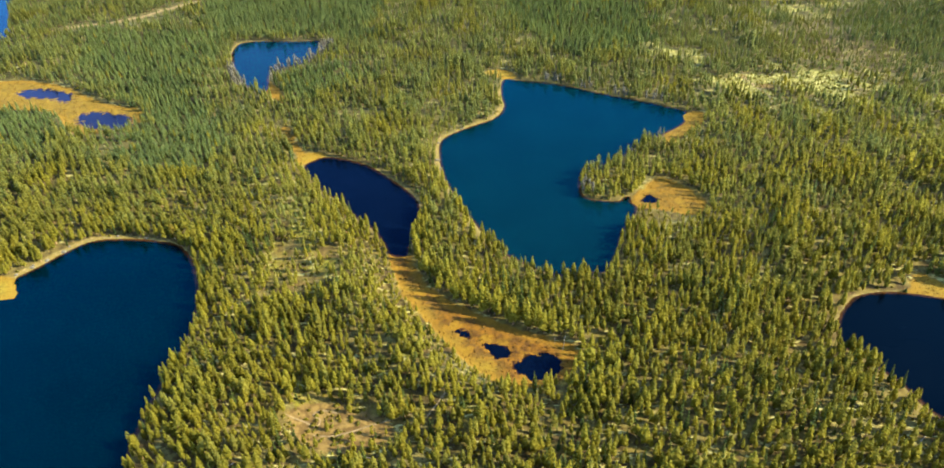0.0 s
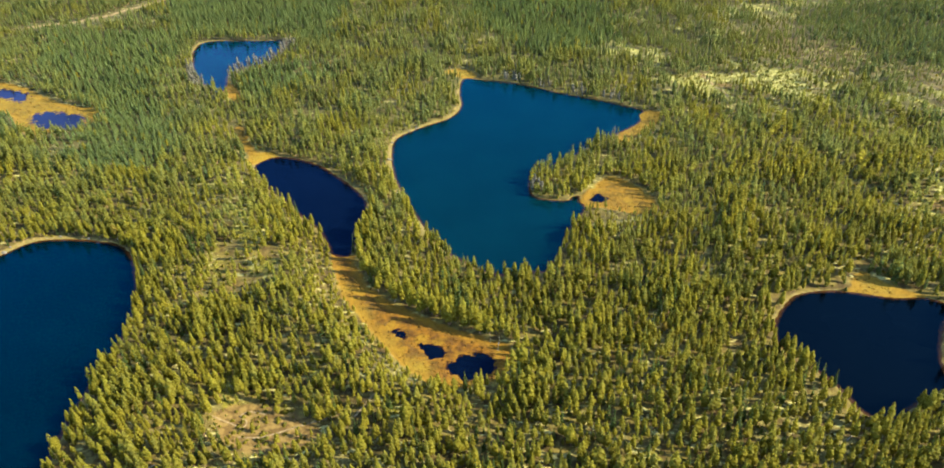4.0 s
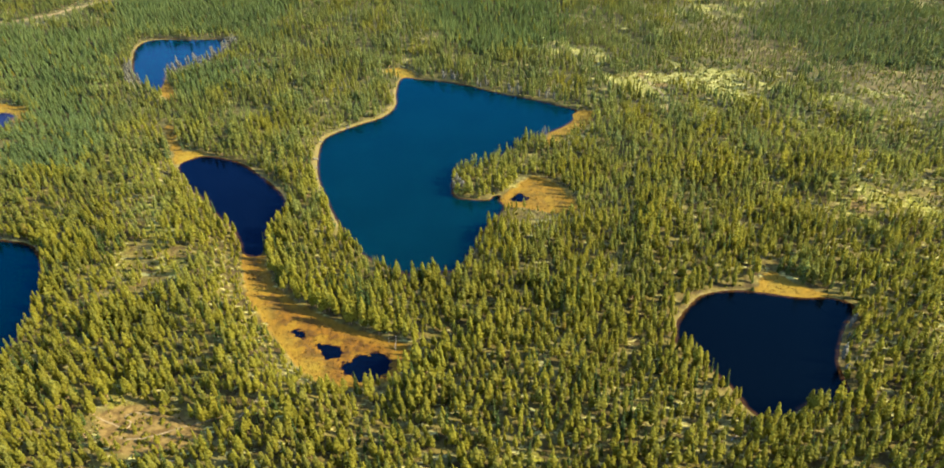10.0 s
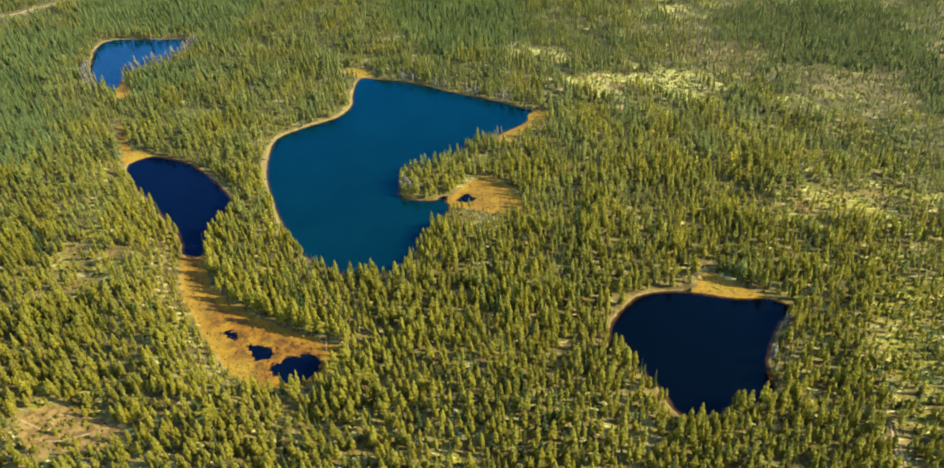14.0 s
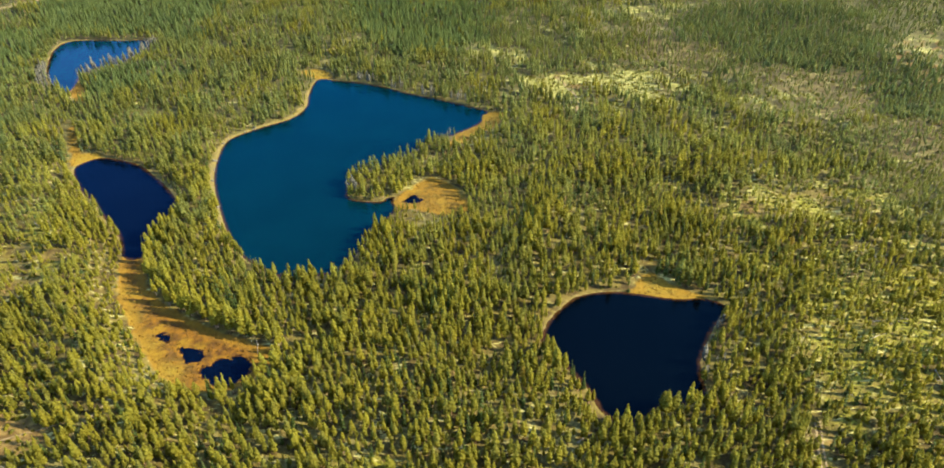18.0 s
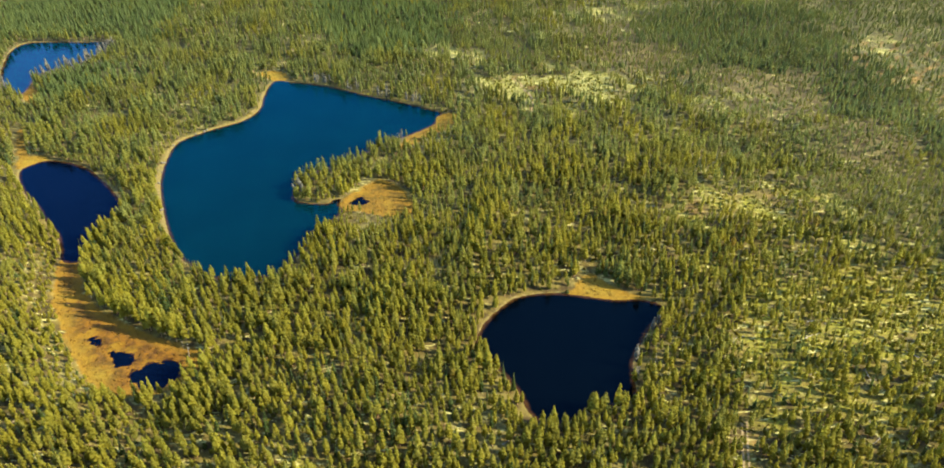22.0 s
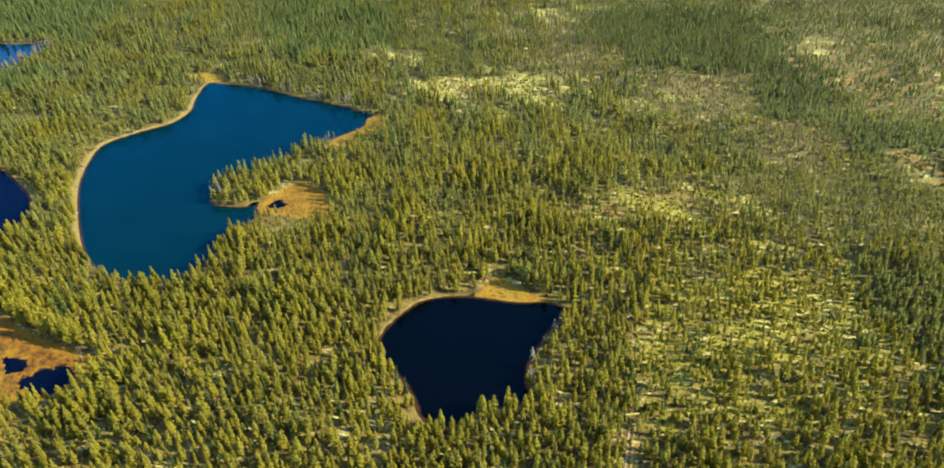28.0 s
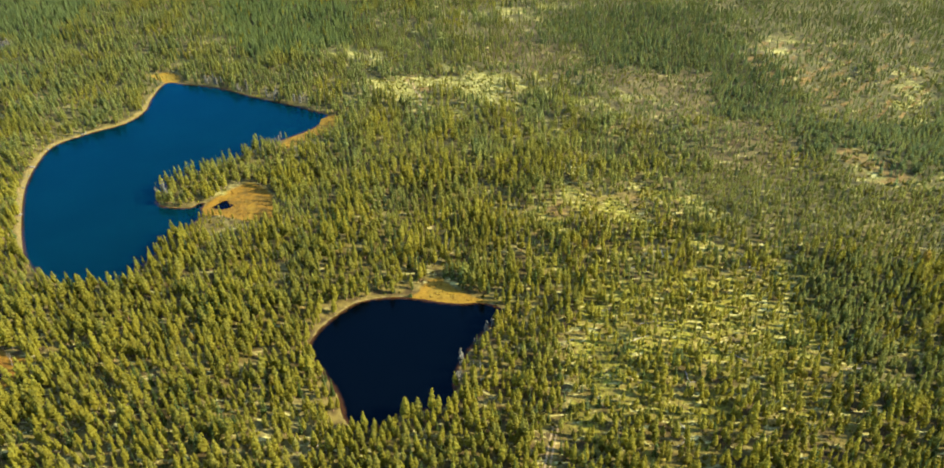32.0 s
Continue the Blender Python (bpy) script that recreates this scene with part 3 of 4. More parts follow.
def ribbon(name, line, width, label):
    """A worn track that follows the ground."""
    side = np.gradient(line, axis=0)
    side = np.stack([-side[:, 1], side[:, 0]], 1) / np.linalg.norm(side, axis=1)[:, None]
    verts = []
    for k, u in enumerate((-1, -0.5, 0, 0.5, 1)):
        wob = width * (1 + 0.25 * np.sin(np.arange(len(line)) * 1.7 + k))
        p = line + side * (u * wob / 2)[:, None]
        verts.append(np.column_stack([p, sample(HEIGHT, p[:, 0], p[:, 1]) + 0.10 - 0.05 * abs(abs(u) - 0.5)]))
    verts = np.stack(verts, 1).reshape(-1, 3)
    faces = [(a * 5 + b, (a + 1) * 5 + b, (a + 1) * 5 + b + 1, a * 5 + b + 1) for a in range(len(line) - 1) for b in range(4)]
    return tagged(new(name, fast_mesh(name, verts, [f[::-1] for f in faces], [SAND])), label, "track", kind="structure")


for shift in (-0.85, 0.85):
    ribbon("track", rounded(TRACK_LINE, 14, False) + (shift, -0.25 * shift), 0.75, "wheel rut of a sandy forest track, worn pale")
for line, wide in ((PATH_NORTH, 1.3), (PATH_FORK, 0.8), (PATH_LOOP, 0.6), (PATH_GLADE, 0.7)):
    ribbon("path", rounded(line, 10, False), wide, "narrow trodden sandy path through the heath")
ribbon("road", rounded(ROAD_LINE, 14, False), 4.0, "pale gravel forest road through the pines")

# ---- trees ----
def crown_pieces(rnd, kind, clumps, sides):
    """Tufts of needles set round a crown, each one a ragged cap that points outwards and up, of a tree one unit high: vertices and triangles."""
    verts, faces = [], []
    base = {"pine": 0.22, "young": 0.05, "spruce": 0.05, "birch": 0.20}[kind]
    girth = {"pine": 0.170, "young": 0.170, "spruce": 0.118, "birch": 0.18}[kind]
    plump = rnd.uniform(0.40, 0.68)
    start = rnd.uniform(0, math.tau)
    for k in range(clumps):
        u = ((k + rnd.uniform(0.1, 0.9)) / clumps) ** 1.15
        if kind == "spruce":
            r = girth * (1.03 - u) ** 0.95
        elif kind == "young":
            r = girth * (1.03 - u) ** 0.75
        elif kind == "pine":
            r = girth * (1.03 - u) ** plump * (0.66 + 0.34 * min(u / 0.25, 1))
        else:
            r = girth * math.sqrt(max(0.06, 1 - (1.8 * u - 0.8) ** 2))
        r *= rnd.uniform(0.85, 1.15)
        a = start + k * 2.39996 + rnd.uniform(-0.4, 0.4)
        out, along = Vector((math.cos(a), math.sin(a), 0)), Vector((-math.sin(a), math.cos(a), 0))
        back = Vector((-0.6 * math.cos(a), -0.6 * math.sin(a), 0.8))
        low = base + (1 - base) * u * 0.94
        size = (r * rnd.uniform(0.55, 0.80) + 0.012) * (20 / clumps) ** 0.3
        middle = out * r * rnd.uniform(0.30, 0.55) + Vector((0, 0, low))
        first = len(verts)
        verts.append(tuple(out * r * rnd.uniform(0.85, 1.12) + Vector((0, 0, low + size * rnd.uniform(0.0, 0.55)))))
        turn = rnd.uniform(0, math.tau)
        for q in range(sides):
            b = turn + math.tau * (q + rnd.uniform(-0.2, 0.2)) / sides
            verts.append(tuple(middle + (along * math.cos(b) + back * math.sin(b)) * size * rnd.uniform(0.75, 1.2)))
        faces += [(first, first + 1 + q, first + 1 + (q + 1) % sides) for q in range(sides)]
    if clumps < 12:
        # far trees: a ragged solid cone inside the tufts
        first = len(verts)
        verts.append((0, 0, 0.99))
        for q in range(5):
            a, far = start + math.tau * (q + rnd.uniform(-0.2, 0.2)) / 5, girth * rnd.uniform(0.45, 0.75)
            verts.append((far * math.cos(a), far * math.sin(a), base + rnd.uniform(0.0, 0.16)))
        faces += [(first, first + 1 + q, first + 1 + (q + 1) % 5) for q in range(5)]
        return np.array(verts), np.array(faces)
    blunt = 0.052 if kind == "pine" else 0.032
    first = len(verts)
    verts.append((0, 0, 0.98))
    for q in range(4):
        verts.append((blunt * math.cos(q * math.tau / 4), blunt * math.sin(q * math.tau / 4), 0.87))
    faces += [(first, first + 1 + q, first + 1 + (q + 1) % 4) for q in range(4)]
    return np.array(verts), np.array(faces)


def stem(rnd, sides, thick, top):
    """A tapered, slightly bent trunk that ends inside the crown of a tree one unit high."""
    lean = np.array([rnd.uniform(-0.015, 0.015), rnd.uniform(-0.015, 0.015), 0])
    ring = [(thick * math.cos(math.tau * k / sides), thick * math.sin(math.tau * k / sides), -0.03) for k in range(sides)]
    verts = np.array(ring + [tuple(lean + (0, 0, top))])
    faces = np.array([(k, (k + 1) % sides, sides) for k in range(sides)])
    return verts, faces


def forest(name, label, x, y, tall, wide, kind, tiers, points, material, bark, seed, variants=10, green=None):
    """Many trees in one mesh, each a trunk with a crown of clumps."""
    rnd = random.Random(seed)
    rs = np.random.RandomState(seed)
    pick = rs.randint(0, variants, len(x))
    ground_z = sample(HEIGHT, x, y)
    V, F, S, T, G, base = [], [], [], [], [], 0
    for k in range(variants):
        tv, tf = stem(rnd, 3, 0.012, 0.75 if tiers > 12 else 0.5)
        cv, cf = crown_pieces(rnd, kind, tiers, points)
        v = np.concatenate([tv, cv])
        f = np.concatenate([tf, cf + len(tv)])
        slot = np.r_[np.ones(len(tf), int), np.zeros(len(cf), int)]
        m = np.where(pick == k)[0]
        if not len(m):
            continue
        a = rs.uniform(0, math.tau, len(m))
        c, s = np.cos(a)[:, None], np.sin(a)[:, None]
        h, w = tall[m][:, None], (tall[m] * wide[m])[:, None]
        lx, ly = rs.normal(0, 0.025, (2, len(m), 1))
        lx = lx - 0.03  # slight common lean to the west
        X = (v[:, 0] * c - v[:, 1] * s) * w + x[m][:, None] + v[:, 2] * h * lx
        Y = (v[:, 0] * s + v[:, 1] * c) * w + y[m][:, None] + v[:, 2] * h * ly
        Z = v[:, 2] * h + ground_z[m][:, None]
        V.append(np.stack([X, Y, Z], -1).reshape(-1, 3))
        F.append((f[None] + (np.arange(len(m)) * len(v))[:, None, None] + base).reshape(-1, 3))
        S.append(np.tile(slot, len(m)))
        T.append(np.repeat(np.clip(rs.beta(2, 2, len(m)) + 0.32 * waves(x[m], y[m], 45, 34) + 0.6 * sample(GLADE, x[m], y[m]) + 0.5 * np.clip(1.3 - sample(BANK_D, x[m], y[m]) / 18.0, 0, 1), 0, 1), len(v)))
        # rises with northing: haze of distance painted into the crowns
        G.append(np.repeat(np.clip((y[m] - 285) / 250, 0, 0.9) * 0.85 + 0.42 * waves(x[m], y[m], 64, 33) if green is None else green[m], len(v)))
        base += len(m) * len(v)
    me = fast_mesh(name, np.concatenate(V), np.concatenate(F), [material, bark], np.concatenate(S), (("tone", np.concatenate(T)), ("green", np.clip(np.concatenate(G), 0, 1))), False)
    return tagged(new(name, me), label, "forest", kind="stuff")


# where trees stand
rs = np.random.RandomState(11)
SPACING = 2.66
cx, cy = np.meshgrid(np.arange(-560, 800, SPACING), np.arange(128, 800, SPACING))
tx = (cx + rs.uniform(-0.5, 0.5, cx.shape) * SPACING * 1.1).ravel()
ty = (cy + rs.uniform(-0.5, 0.5, cy.shape) * SPACING * 1.1).ravel()
keep = (tx > -115 - 0.503 * ty) & (tx < 316 + 0.61 * ty)
tx, ty = tx[keep], ty[keep]
d_shore, d_bog, glade, rust = sample(LAKE_D, tx, ty), sample(BOG_D, tx, ty), sample(GLADE, tx, ty), sample(RUST, tx, ty)
stand = np.full(len(tx), -1)
for k, (line, *_) in enumerate(STANDS):
    stand[distance(tx, ty, line) + 7 * waves(tx, ty, 30, 15) + 6 * waves(tx, ty, 12, 16) + rs.normal(0, 5, len(tx)) * (tx > 200) < 0] = k
stand[(d_shore < 10) & (ty > 480)] = -1
table = np.array([[share, high, form, green] for _, share, high, form, green in STANDS] + [[0, 0, 0, 0]])[stand]
chance = np.interp(ty, [250, 380, 480], [0.84, 0.78, 0.66]) - (0.36 + 0.22 * np.clip((ty - 300) / 150, 0, 1)) * glade + 0.06 * rust + 0.16 * waves(tx, ty, 42, 8)
chance = chance + (0.20 + 0.22 * glade) * waves(tx, ty, 13, 17)
chance = np.where(stand >= 0, table[:, 0] + 0.1 * waves(tx, ty, 11, 20) - 0.5 * np.clip(glade - 0.5, 0, 1), chance)
for x, y, r in ((-92, 527, 7), (-222, 413, 9), (-212, 416, 7)):
    chance = np.where(np.hypot(tx - x, ty - y) < r, 0.2, chance)
chance *= (d_shore > 0.2 + sample(FRINGE, tx, ty) * (0.60 + 0.4 * waves(tx, ty, 9, 19))) & (d_bog > 1.0) & (sample(TRACK_D, tx, ty) > 2.4)
chance *= 1 - 0.85 * np.clip(sample(SAND_D, tx, ty) * 1.4 + 0.25 * waves(tx, ty, 9, 18), 0, 1)
bank_side = (d_shore > 1) & (sample(BANK_D, tx, ty) < 20) & (sample(BANK_D, tx, ty) > 0.5) & (tx < np.interp(ty, [205, 222, 245, 262, 300], [10, 12, -10, -24, -33]))
chance = np.where(bank_side, np.maximum(chance, 0.97), chance)
keep = rs.uniform(0, 1, len(tx)) < chance
tx, ty, d_shore, glade, rust, stand, table = tx[keep], ty[keep], d_shore[keep], glade[keep], rust[keep], stand[keep], table[keep]
tall = np.clip(rs.normal(8.1, 1.8, len(tx)) + 1.3 * waves(tx, ty, 60, 10), 4.0, 15.0) * (1 - 0.42 * glade)
low_bank = np.clip(1.25 - sample(BANK_D, tx, ty) / 20.0, 0, 1) * (tx < np.interp(ty, [205, 222, 245, 262, 300], [10, 12, -10, -24, -33]))
low_bank = np.maximum(low_bank, np.clip(1.3 - np.hypot(tx + 48, ty - 306) / 12.0, 0, 1))
high_bank = np.clip(1 - sample(BANK_D, tx, ty) / 10.0, 0, 1) * (low_bank <= 0) * (ty > 215)
tall = tall * (1 - 0.58 * low_bank) * (1 + 0.42 * high_bank) * (1 - 0.06 * np.clip((ty - 290) / 220, 0, 1))
tall = np.where(waves(tx, ty, 55, 12) > 0.75, tall * 1.15, tall)
tall = tall * (1 - 0.42 * np.clip(1.5 - np.hypot(tx - 124, (ty - 420) * 0.9) / 16.0, 0, 1))
# low saplings on the sunny side of the round bog
tall = tall * (1 - 0.55 * np.clip(1.4 - np.hypot((tx - 103) / 24.0, (ty - 326) / 11.0), 0, 1))
heath_wood = np.clip((tx - 270) / 90, 0, 1) * np.clip((ty - 270) / 60, 0, 1)
tall = tall * (1 - 0.30 * heath_wood)
tall = np.where(stand >= 0, table[:, 1] * rs.normal(1.0, 0.15, len(tx)), tall * (1 - 0.32 * rust))
wide = np.clip(rs.normal(1.0, 0.15, len(tx)), 0.65, 1.4) * np.clip(11.0 / tall, 0.85, 1.35) ** 0.25 * (1 + 0.08 * glade) * np.interp(ty, [200, 300, 480], [0.98, 0.93, 0.80])
dice = rs.uniform(0, 1, len(tx))
bare = np.zeros(len(tx), bool)
for x, y, r in ((-172, 532, 12), (-160, 514, 14), (-146, 528, 14), (-138, 542, 13), (-123, 555, 13), (-115, 575, 12), (113, 421, 5), (60, 507, 7), (84, 493, 6), (104, 483, 6), (124, 472, 7), (64, 357, 5), (209, 200, 3), (213, 211, 3), (217, 220, 2.5), (223, 230, 2.5), (229, 239, 2.5)):
    bare |= (np.hypot(tx - x, ty - y) < r) & (d_shore < np.where((ty > 480) & (tx < 0), 10, 6))
wet_wood = waves(tx, ty, 55, 12)
kind = np.where((stand >= 0) & ~bare & (dice > 0.12), np.where(table[:, 2] == 5, (dice < 0.45).astype(int), table[:, 2].astype(int)), np.where(dice < 0.09 + 0.30 * (wet_wood > 0.75), 2, np.where((dice > 0.998) | (bare & (dice > 0.18)), np.where(bare, 4, 3), 0)))

wide = wide * (1 + 0.12 * heath_wood) * (1 + 0.55 * low_bank)
wide = np.where(kind == 4, wide * 0.62, np.where((stand >= 0) & (kind > 0), wide * 1.3, wide))

# the trees along the nearer shores are things of their own
lone = (d_shore < 6.0) & (ty < 345) & ((kind == 0) | (kind == 2))
order = np.argsort(np.where(lone, rs.uniform(0, 1, len(tx)), 9.0))[:300]
single = np.zeros(len(tx), bool)
single[order[lone[order]]] = True

# stands keep their own greenness; other trees gain painted haze towards the north
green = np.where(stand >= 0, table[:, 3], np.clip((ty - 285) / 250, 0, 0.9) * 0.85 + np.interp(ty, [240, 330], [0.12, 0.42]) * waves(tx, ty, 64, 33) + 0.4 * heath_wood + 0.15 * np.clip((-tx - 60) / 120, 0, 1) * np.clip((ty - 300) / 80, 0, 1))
BANDS = ((100, 320, 18, 4), (320, 460, 12, 4), (460, 580, 8, 4), (580, 720, 6, 3), (720, 900, 4, 3))
KINDS = (("pine", PINE, BARK, "pine_forest", "sunlit yellow-green Scots pines of mixed height"),
         ("young", YOUNG, BARK, "young_pine_stand", "dense even stand of dark green young pines"),
         ("spruce", SPRUCE, BARK, "spruce_trees", "slender dark green spruces scattered among the pines"),
         ("birch", BIRCH, PALE_BARK, "birch_trees", "small golden autumn birches among the pines"),
         ("birch", BARE, BARE, "bare_birches", "leafless pale grey birches along the lake shore"))
for (y0, y1, tiers, points), (k, (form, mat, bark, name, label)) in itertools.product(BANDS, enumerate(KINDS)):
    m = (kind == k) & ~single & (ty >= y0) & (ty < y1)
    if m.any():
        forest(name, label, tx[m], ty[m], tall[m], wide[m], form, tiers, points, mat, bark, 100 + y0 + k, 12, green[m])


# the same forest goes on round about: dense under the flight, thinner farther out
def outside(x, y):
    return ~((x > -115 - 0.503 * y) & (x < 316 + 0.61 * y) & (y > 128) & (y < 800)) & (sample(LAKE_D, x, y) > 1) & (sample(BOG_D, x, y) > 1)


for x0, x1, y0, y1, gap, tiers in ((-130, 340, -125, 170, 3.5, 4), (-690, 920, -290, 920, 9.0, 3)):
    ox, oy = np.meshgrid(np.arange(x0, x1, gap), np.arange(y0, y1, gap))
    ox, oy = (ox + rs.uniform(-0.5, 0.5, ox.shape) * gap).ravel(), (oy + rs.uniform(-0.5, 0.5, oy.shape) * gap).ravel()
    keep = outside(ox, oy) & (rs.uniform(0, 1, len(ox)) < 0.84 + 0.2 * waves(ox, oy, 15, 17))
    if gap > 5:
        keep &= ~((ox > -130) & (ox < 340) & (oy > -125) & (oy < 170))
    ox, oy = ox[keep], oy[keep]
    forest("outer_forest", "yellow-green pine forest stretching away on all sides", ox, oy, np.clip(rs.normal(8.6, 1.7, len(ox)), 4, 14), rs.normal(1.0 if gap < 5 else 1.25, 0.15, len(ox)), "pine", tiers, 3, PINE, BARK, 555 + tiers, 6)


def part(name, bm_or_mesh, material, parent, label=""):
    me = bm_or_mesh
    if isinstance(me, bmesh.types.BMesh):
        me = bpy.data.meshes.new(name)
        bm_or_mesh.to_mesh(me), bm_or_mesh.free()
        me.materials.append(material)
    ob = new(name, me)
    ob.parent = parent
    return tagged(ob, label)


def limbed_trunk(rnd, limbs, thick=0.011):
    """A bent, tapered trunk with short limbs, one unit high."""
    bm = bmesh.new()

    def tube(path, r0, r1, sides):
        rings = []
        for k, p in enumerate(path):
            r = r0 + (r1 - r0) * k / (len(path) - 1)
            rings.append([bm.verts.new((p[0] + r * math.cos(math.tau * q / sides), p[1] + r * math.sin(math.tau * q / sides), p[2])) for q in range(sides)])
        for a, b in zip(rings, rings[1:]):
            for q in range(sides):
                bm.faces.new((a[q], a[(q + 1) % sides], b[(q + 1) % sides], b[q]))
        bm.faces.new(rings[-1])

    bend = [(rnd.uniform(-0.012, 0.012), rnd.uniform(-0.012, 0.012)) for _ in range(5)]
    tube([(bend[k][0] * k / 4, bend[k][1] * k / 4, -0.04 + 1.0 * k / 4) for k in range(5)], thick, 0.002, 6)
    for k in range(limbs):
        z, a, far = rnd.uniform(0.25, 0.9), rnd.uniform(0, math.tau), rnd.uniform(0.05, 0.11)
        far *= 1.25 - z
        tube([(0, 0, z), (0.5 * far * math.cos(a), 0.5 * far * math.sin(a), z + 0.012), (far * math.cos(a), far * math.sin(a), z + 0.035)], 0.004, 0.001, 3)
    return bm


def tree_model(name, label, category, group, form, clumps, material, bark, seed):
    rnd = random.Random(seed)
    root = tagged(new(name), label, category, group)
    part("trunk", limbed_trunk(rnd, 6), bark, root)
    v, f = crown_pieces(rnd, form, clumps, 5)
    part("crown", fast_mesh("crown", v, f, [material], fields=(("tone", np.full(len(v), rnd.uniform(0.15, 0.9))),), smooth=False), None, root)
    return root


MODELS = {0: [tree_model("pine_tree", "yellow-green Scots pine standing at the lake shore", "tree", "shore trees", "pine", 46, PINE, BARK, 40 + k) for k in range(7)],
          2: [tree_model("spruce_tree", "slender dark green spruce standing at the lake shore", "tree", "shore trees", "spruce", 54, SPRUCE, BARK, 60 + k) for k in range(3)]}
rnd = random.Random(5)
placed = set()
for i in np.where(single)[0]:
    models = MODELS[int(kind[i])]
    k = rnd.randrange(len(models))
    x, y = float(tx[i]), float(ty[i])
    z = float(sample(HEIGHT, np.array([x]), np.array([y]))[0])
    w = float(tall[i] * wide[i])
    m = pose(x, y, z, rnd.gauss(0, 1.2), rnd.gauss(0, 1.2), rnd.uniform(0, 360)) @ Matrix.Diagonal((w, w, float(tall[i]), 1))
    key = (int(kind[i]), k)
    if key in placed:
        copy_thing(models[k], m)
    else:
        placed.add(key)
        models[k]["at"] = i
        models[k]["spot"] = [v for row in m for v in row]
for group in MODELS.values():
    for ob in group:
        if "spot" in ob:
            v = list(ob["spot"])
            ob.matrix_basis = Matrix([v[0:4], v[4:8], v[8:12], v[12:16]])
            del ob["spot"], ob["at"]
        else:
            for o in (*ob.children_recursive, ob):
                bpy.data.objects.remove(o)


# ---- undergrowth, deadwood and stones ----
def scatter(seed, count, box, rule):
    """Points of a box that suit a rule of the plan."""
    r = np.random.RandomState(seed)
    x, y = r.uniform(box[0], box[1], count), r.uniform(box[2], box[3], count)
    m = rule(x, y, r)
    return x[m], y[m]


def tufts(name, label, category, x, y, size, material, seed, points=7):
    """Low ragged cushions in one mesh."""
    r = np.random.RandomState(seed)
    n = len(x)
    z = np.maximum(sample(HEIGHT, x, y), -0.02)
    ang = r.uniform(0, math.tau, (n, 1)) + np.arange(points) * math.tau / points
    far = size[:, None] * r.uniform(0.45, 1.1, (n, points))
    ring = np.stack([x[:, None] + far * np.cos(ang), y[:, None] + far * np.sin(ang), z[:, None] + size[:, None] * r.uniform(-0.1, 0.35, (n, points))], -1)
    top = np.stack([x, y, z + size * r.uniform(0.7, 1.3, n)], -1)[:, None]
    verts = np.concatenate([top, ring], 1).reshape(-1, 3)
    k = np.arange(points)
    faces = np.stack([np.zeros(points, int), 1 + k, 1 + (k + 1) % points], -1)
    faces = (faces[None] + (np.arange(n) * (points + 1))[:, None, None]).reshape(-1, 3)
    me = fast_mesh(name, verts, faces, [material], fields=(("tone", np.repeat(r.beta(2, 2, n), points + 1)),), smooth=False)
    return tagged(new(name, me), label, category, kind="stuff")


def seen_ground(x, y):
    return (x > -105 - 0.503 * y) & (x < 306 + 0.61 * y)


SHRUB = foliage_material("heath_shrubs", (0.070, 0.064, 0.009), (0.190, 0.186, 0.018), (0.175, 0.125, 0.014))
GRASS = foliage_material("bog_sedge", (0.055, 0.028, 0.005), (0.112, 0.066, 0.008), (0.115, 0.050, 0.007))
sx, sy = scatter(31, 60000, (-380, 600, 135, 540), lambda x, y, r: seen_ground(x, y) & (sample(WET, x, y) > 1.5) & (r.uniform(0, 1, len(x)) < 0.22 + 0.9 * sample(GLADE, x, y)))
tufts("heath_shrubs", "low olive heath shrubs and juniper under the pines", "shrubs", sx, sy, np.random.RandomState(32).uniform(0.35, 1.3, len(sx)), SHRUB, 33)
sx, sy = scatter(34, 60000, (-380, 260, 200, 545), lambda x, y, r: (sample(BOG_D, x, y) < 0.5) & (sample(LAKE_D, x, y) > np.where(r.uniform(0, 1, len(x)) < 0.3, -1.6, 0.0)) & (sample(SHORE_D, x, y) > 0.2))
tufts("sedge_tussocks", "yellow and rust sedge tussocks on the bog", "sedge", sx, sy, np.random.RandomState(35).uniform(0.15, 0.5, len(sx)), GRASS, 36, 5)


def height_at(x, y):
    return float(sample(HEIGHT, np.array([x]), np.array([y]))[0])


def dead_tree(seed, tall, x, y):
    """A bare grey snag with broken branches."""
    r = random.Random(seed)
    root = tagged(new("dead_tree"), "bare grey dead pine standing at the water's edge", "tree", "dead trees")
    part("trunk", limbed_trunk(r, 0, 0.014), DEAD, root)
    for k in range(7):
        bm = bmesh.new()
        z, a, far = r.uniform(0.3, 0.92), r.uniform(0, math.tau), r.uniform(0.07, 0.17)
        far *= 1.2 - z
        tip = Vector((far * math.cos(a), far * math.sin(a), z + r.uniform(-0.02, 0.06)))
        side = Vector((-math.sin(a), math.cos(a), 0)) * 0.006
        up = Vector((0, 0, 0.006))
        foot = [bm.verts.new(Vector((0, 0, z)) + v) for v in (side, up, -side, -up)]
        end = bm.verts.new(tip)
        for q in range(4):
            bm.faces.new((foot[q], foot[(q + 1) % 4], end))
        part("branch", bm, DEAD, root)
    root.matrix_basis = pose(x, y, height_at(x, y), r.gauss(0, 3), r.gauss(0, 3), r.uniform(0, 360)) @ Matrix.Diagonal((tall, tall, tall, 1))
    return root


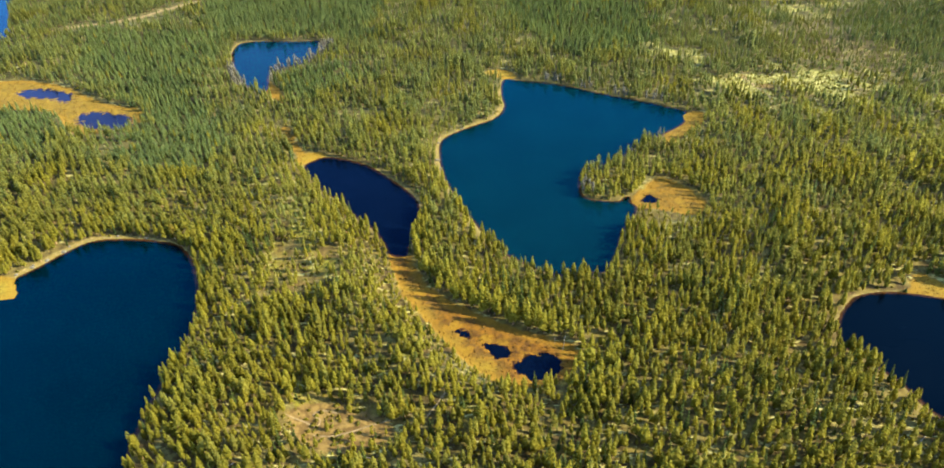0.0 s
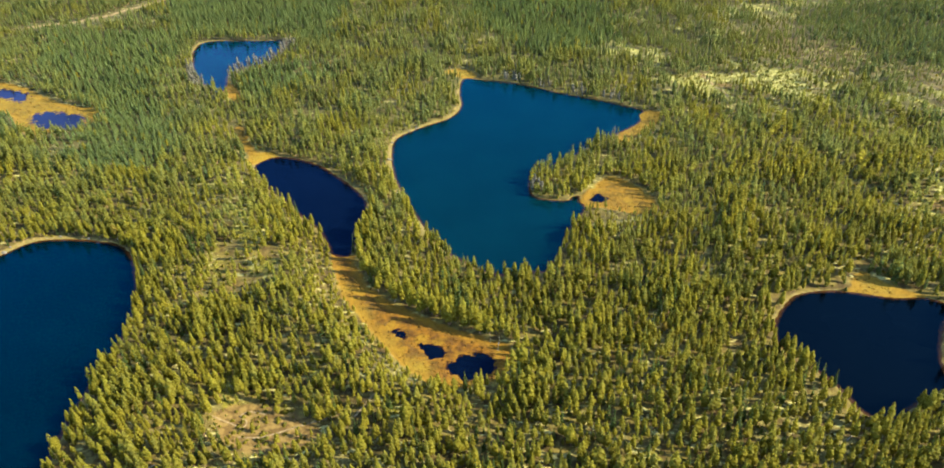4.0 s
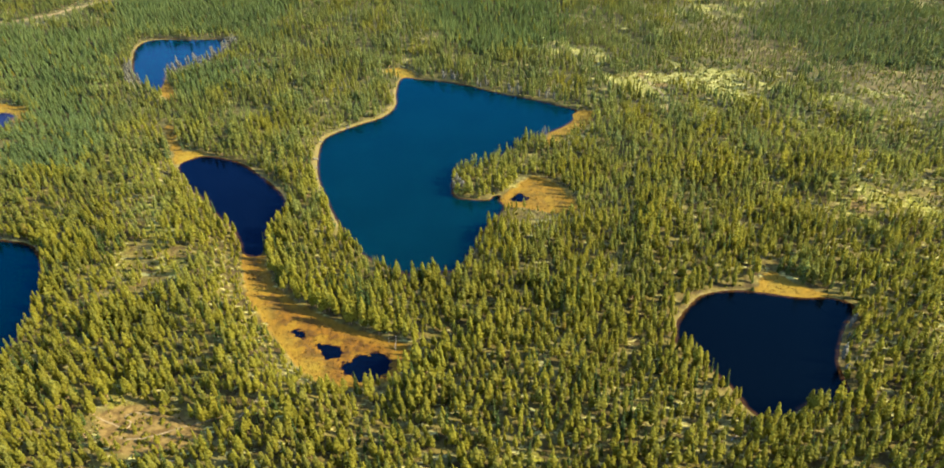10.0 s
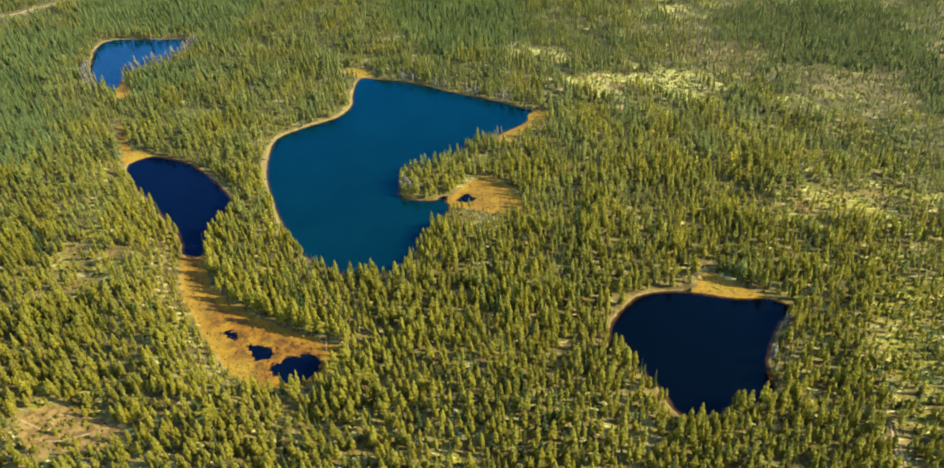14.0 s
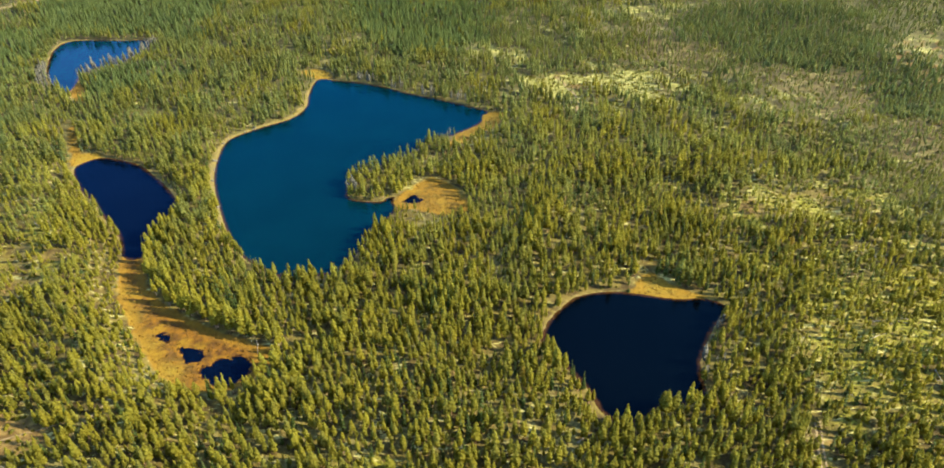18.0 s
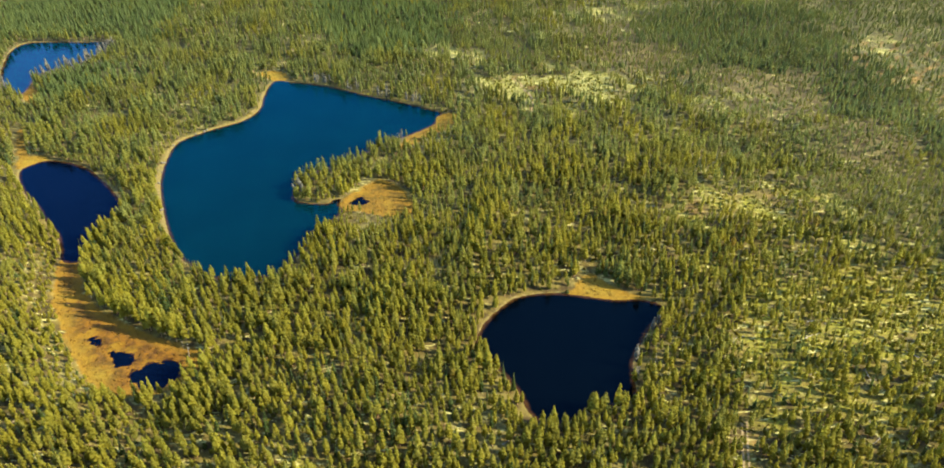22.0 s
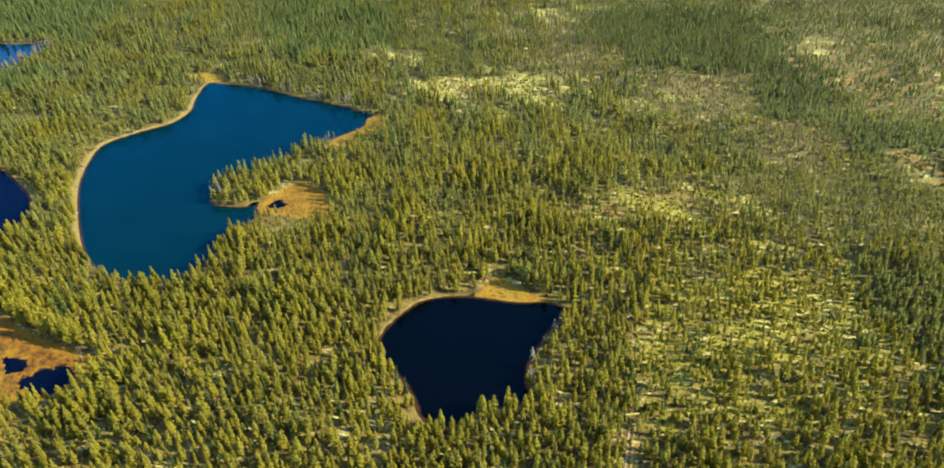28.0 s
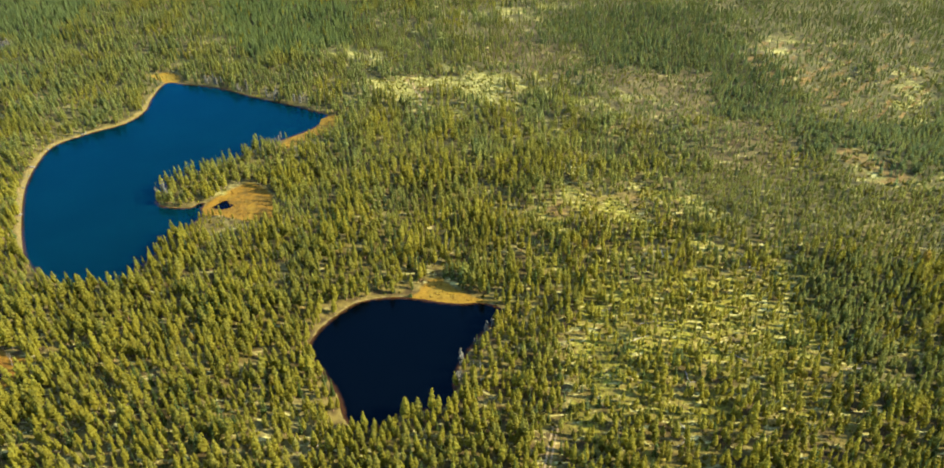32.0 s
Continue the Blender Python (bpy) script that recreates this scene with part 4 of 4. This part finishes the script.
def boulder_mesh(seed):
    r = random.Random(seed)
    bm = bmesh.new()
    bmesh.ops.create_icosphere(bm, subdivisions=2, radius=1.0)
    for v in bm.verts:
        v.co *= 1 + 0.28 * noise.noise(v.co * 1.3 + Vector((seed, 0, 0))) + r.uniform(-0.04, 0.04)
        v.co.z *= 0.7
    me = bpy.data.meshes.new("boulder")
    bm.to_mesh(me), bm.free()
    me.materials.append(STONE)
    return me


def log_mesh(seed):
    """A fallen trunk, slightly bent, with a torn root end."""
    r = random.Random(seed)
    bm = bmesh.new()
    rings = []
    for k in range(6):
        u = k / 5
        rad = 0.16 * (1 - 0.75 * u) * (1.5 if k == 0 else 1)
        rings.append([bm.verts.new((u * 7.0, 0.35 * math.sin(u * 2.4 + seed), 0.14 + rad * 0)) for _ in range(6)])
        for q, v in enumerate(rings[-1]):
            v.co += Vector((0, rad * math.cos(math.tau * q / 6), rad * math.sin(math.tau * q / 6)))
    for a, b in zip(rings, rings[1:]):
        for q in range(6):
            bm.faces.new((a[q], a[(q + 1) % 6], b[(q + 1) % 6], b[q]))
    bm.faces.new(rings[0][::-1]), bm.faces.new(rings[-1])
    me = bpy.data.meshes.new("fallen_log")
    bm.to_mesh(me), bm.free()
    me.materials.append(DEAD)
    return me


r = random.Random(77)
for k, (x, y, spread, many) in enumerate(((64, 357, 3, 4), (113, 419, 4, 5), (218, 213, 4, 4), (-31, 306, 2, 2), (-30, 345, 3, 2), (38, 231, 3, 2))):
    for q in range(many):
        for _ in range(30):
            px, py = x + r.uniform(-spread, spread) * 1.6, y + r.uniform(-spread, spread) * 1.6
            if float(sample(LAKE_D, np.array([px]), np.array([py]))[0]) > 0.3:
                dead_tree(300 + 10 * k + q, r.uniform(5, 8.5), px, py)
                break
def juniper_bush(x, y, tall):
    """A dark round bush on a short stem."""
    r = random.Random(91)
    root = tagged(new("juniper_bush"), "dark green juniper bush alone on the tarn's sedge shore", "bush")
    part("stem", limbed_trunk(r, 4, 0.04), BARK, root)
    v, f = crown_pieces(r, "young", 40, 5)
    part("foliage", fast_mesh("foliage", v * (2.6, 2.6, 1.0), f, [SPRUCE], fields=(("tone", np.full(len(v), 0.1)),), smooth=False), None, root)
    root.matrix_basis = pose(x, y, height_at(x, y) - 0.02) @ Matrix.Diagonal((tall, tall, tall, 1))


juniper_bush(196.3, 265.0, 2.3)
STONES = [boulder_mesh(k) for k in range(5)]
LOGS = [log_mesh(k) for k in range(4)]
bx, by = scatter(81, 9000, (-250, 420, 170, 440), lambda x, y, q: seen_ground(x, y) & (sample(LAKE_D, x, y) > 0.2) & (sample(BOG_D, x, y) > 1) & ((sample(SHORE_D, x, y) < 3.0) & (sample(FRINGE, x, y) > 2.2)))
for x, y in list(zip(bx, by))[:40]:
    size = r.uniform(0.35, 1.0)
    ob = new("boulder", r.choice(STONES))
    ob.matrix_basis = pose(x, y, height_at(x, y) + 0.25 * size, 0, 0, r.uniform(0, 360)) @ Matrix.Diagonal((size * r.uniform(0.9, 1.5), size, size, 1))
    tagged(ob, "grey lichen-covered boulder on the forest floor", "rock", "boulders")
lx, ly = scatter(82, 6000, (-200, 420, 170, 340), lambda x, y, q: seen_ground(x, y) & (sample(WET, x, y) > 3) & (sample(GLADE, x, y) > 0.35))
for x, y in list(zip(lx, ly))[:70]:
    size = r.uniform(0.6, 1.3)
    ob = new("fallen_log", r.choice(LOGS))
    ob.matrix_basis = pose(x, y, height_at(x, y) + 0.02, 0, 0, r.choice((0, 180)) + r.gauss(0, 45)) @ Matrix.Diagonal((size, size, size, 1))
    tagged(ob, "weathered grey fallen pine trunk on mossy ground", "log", "fallen logs")
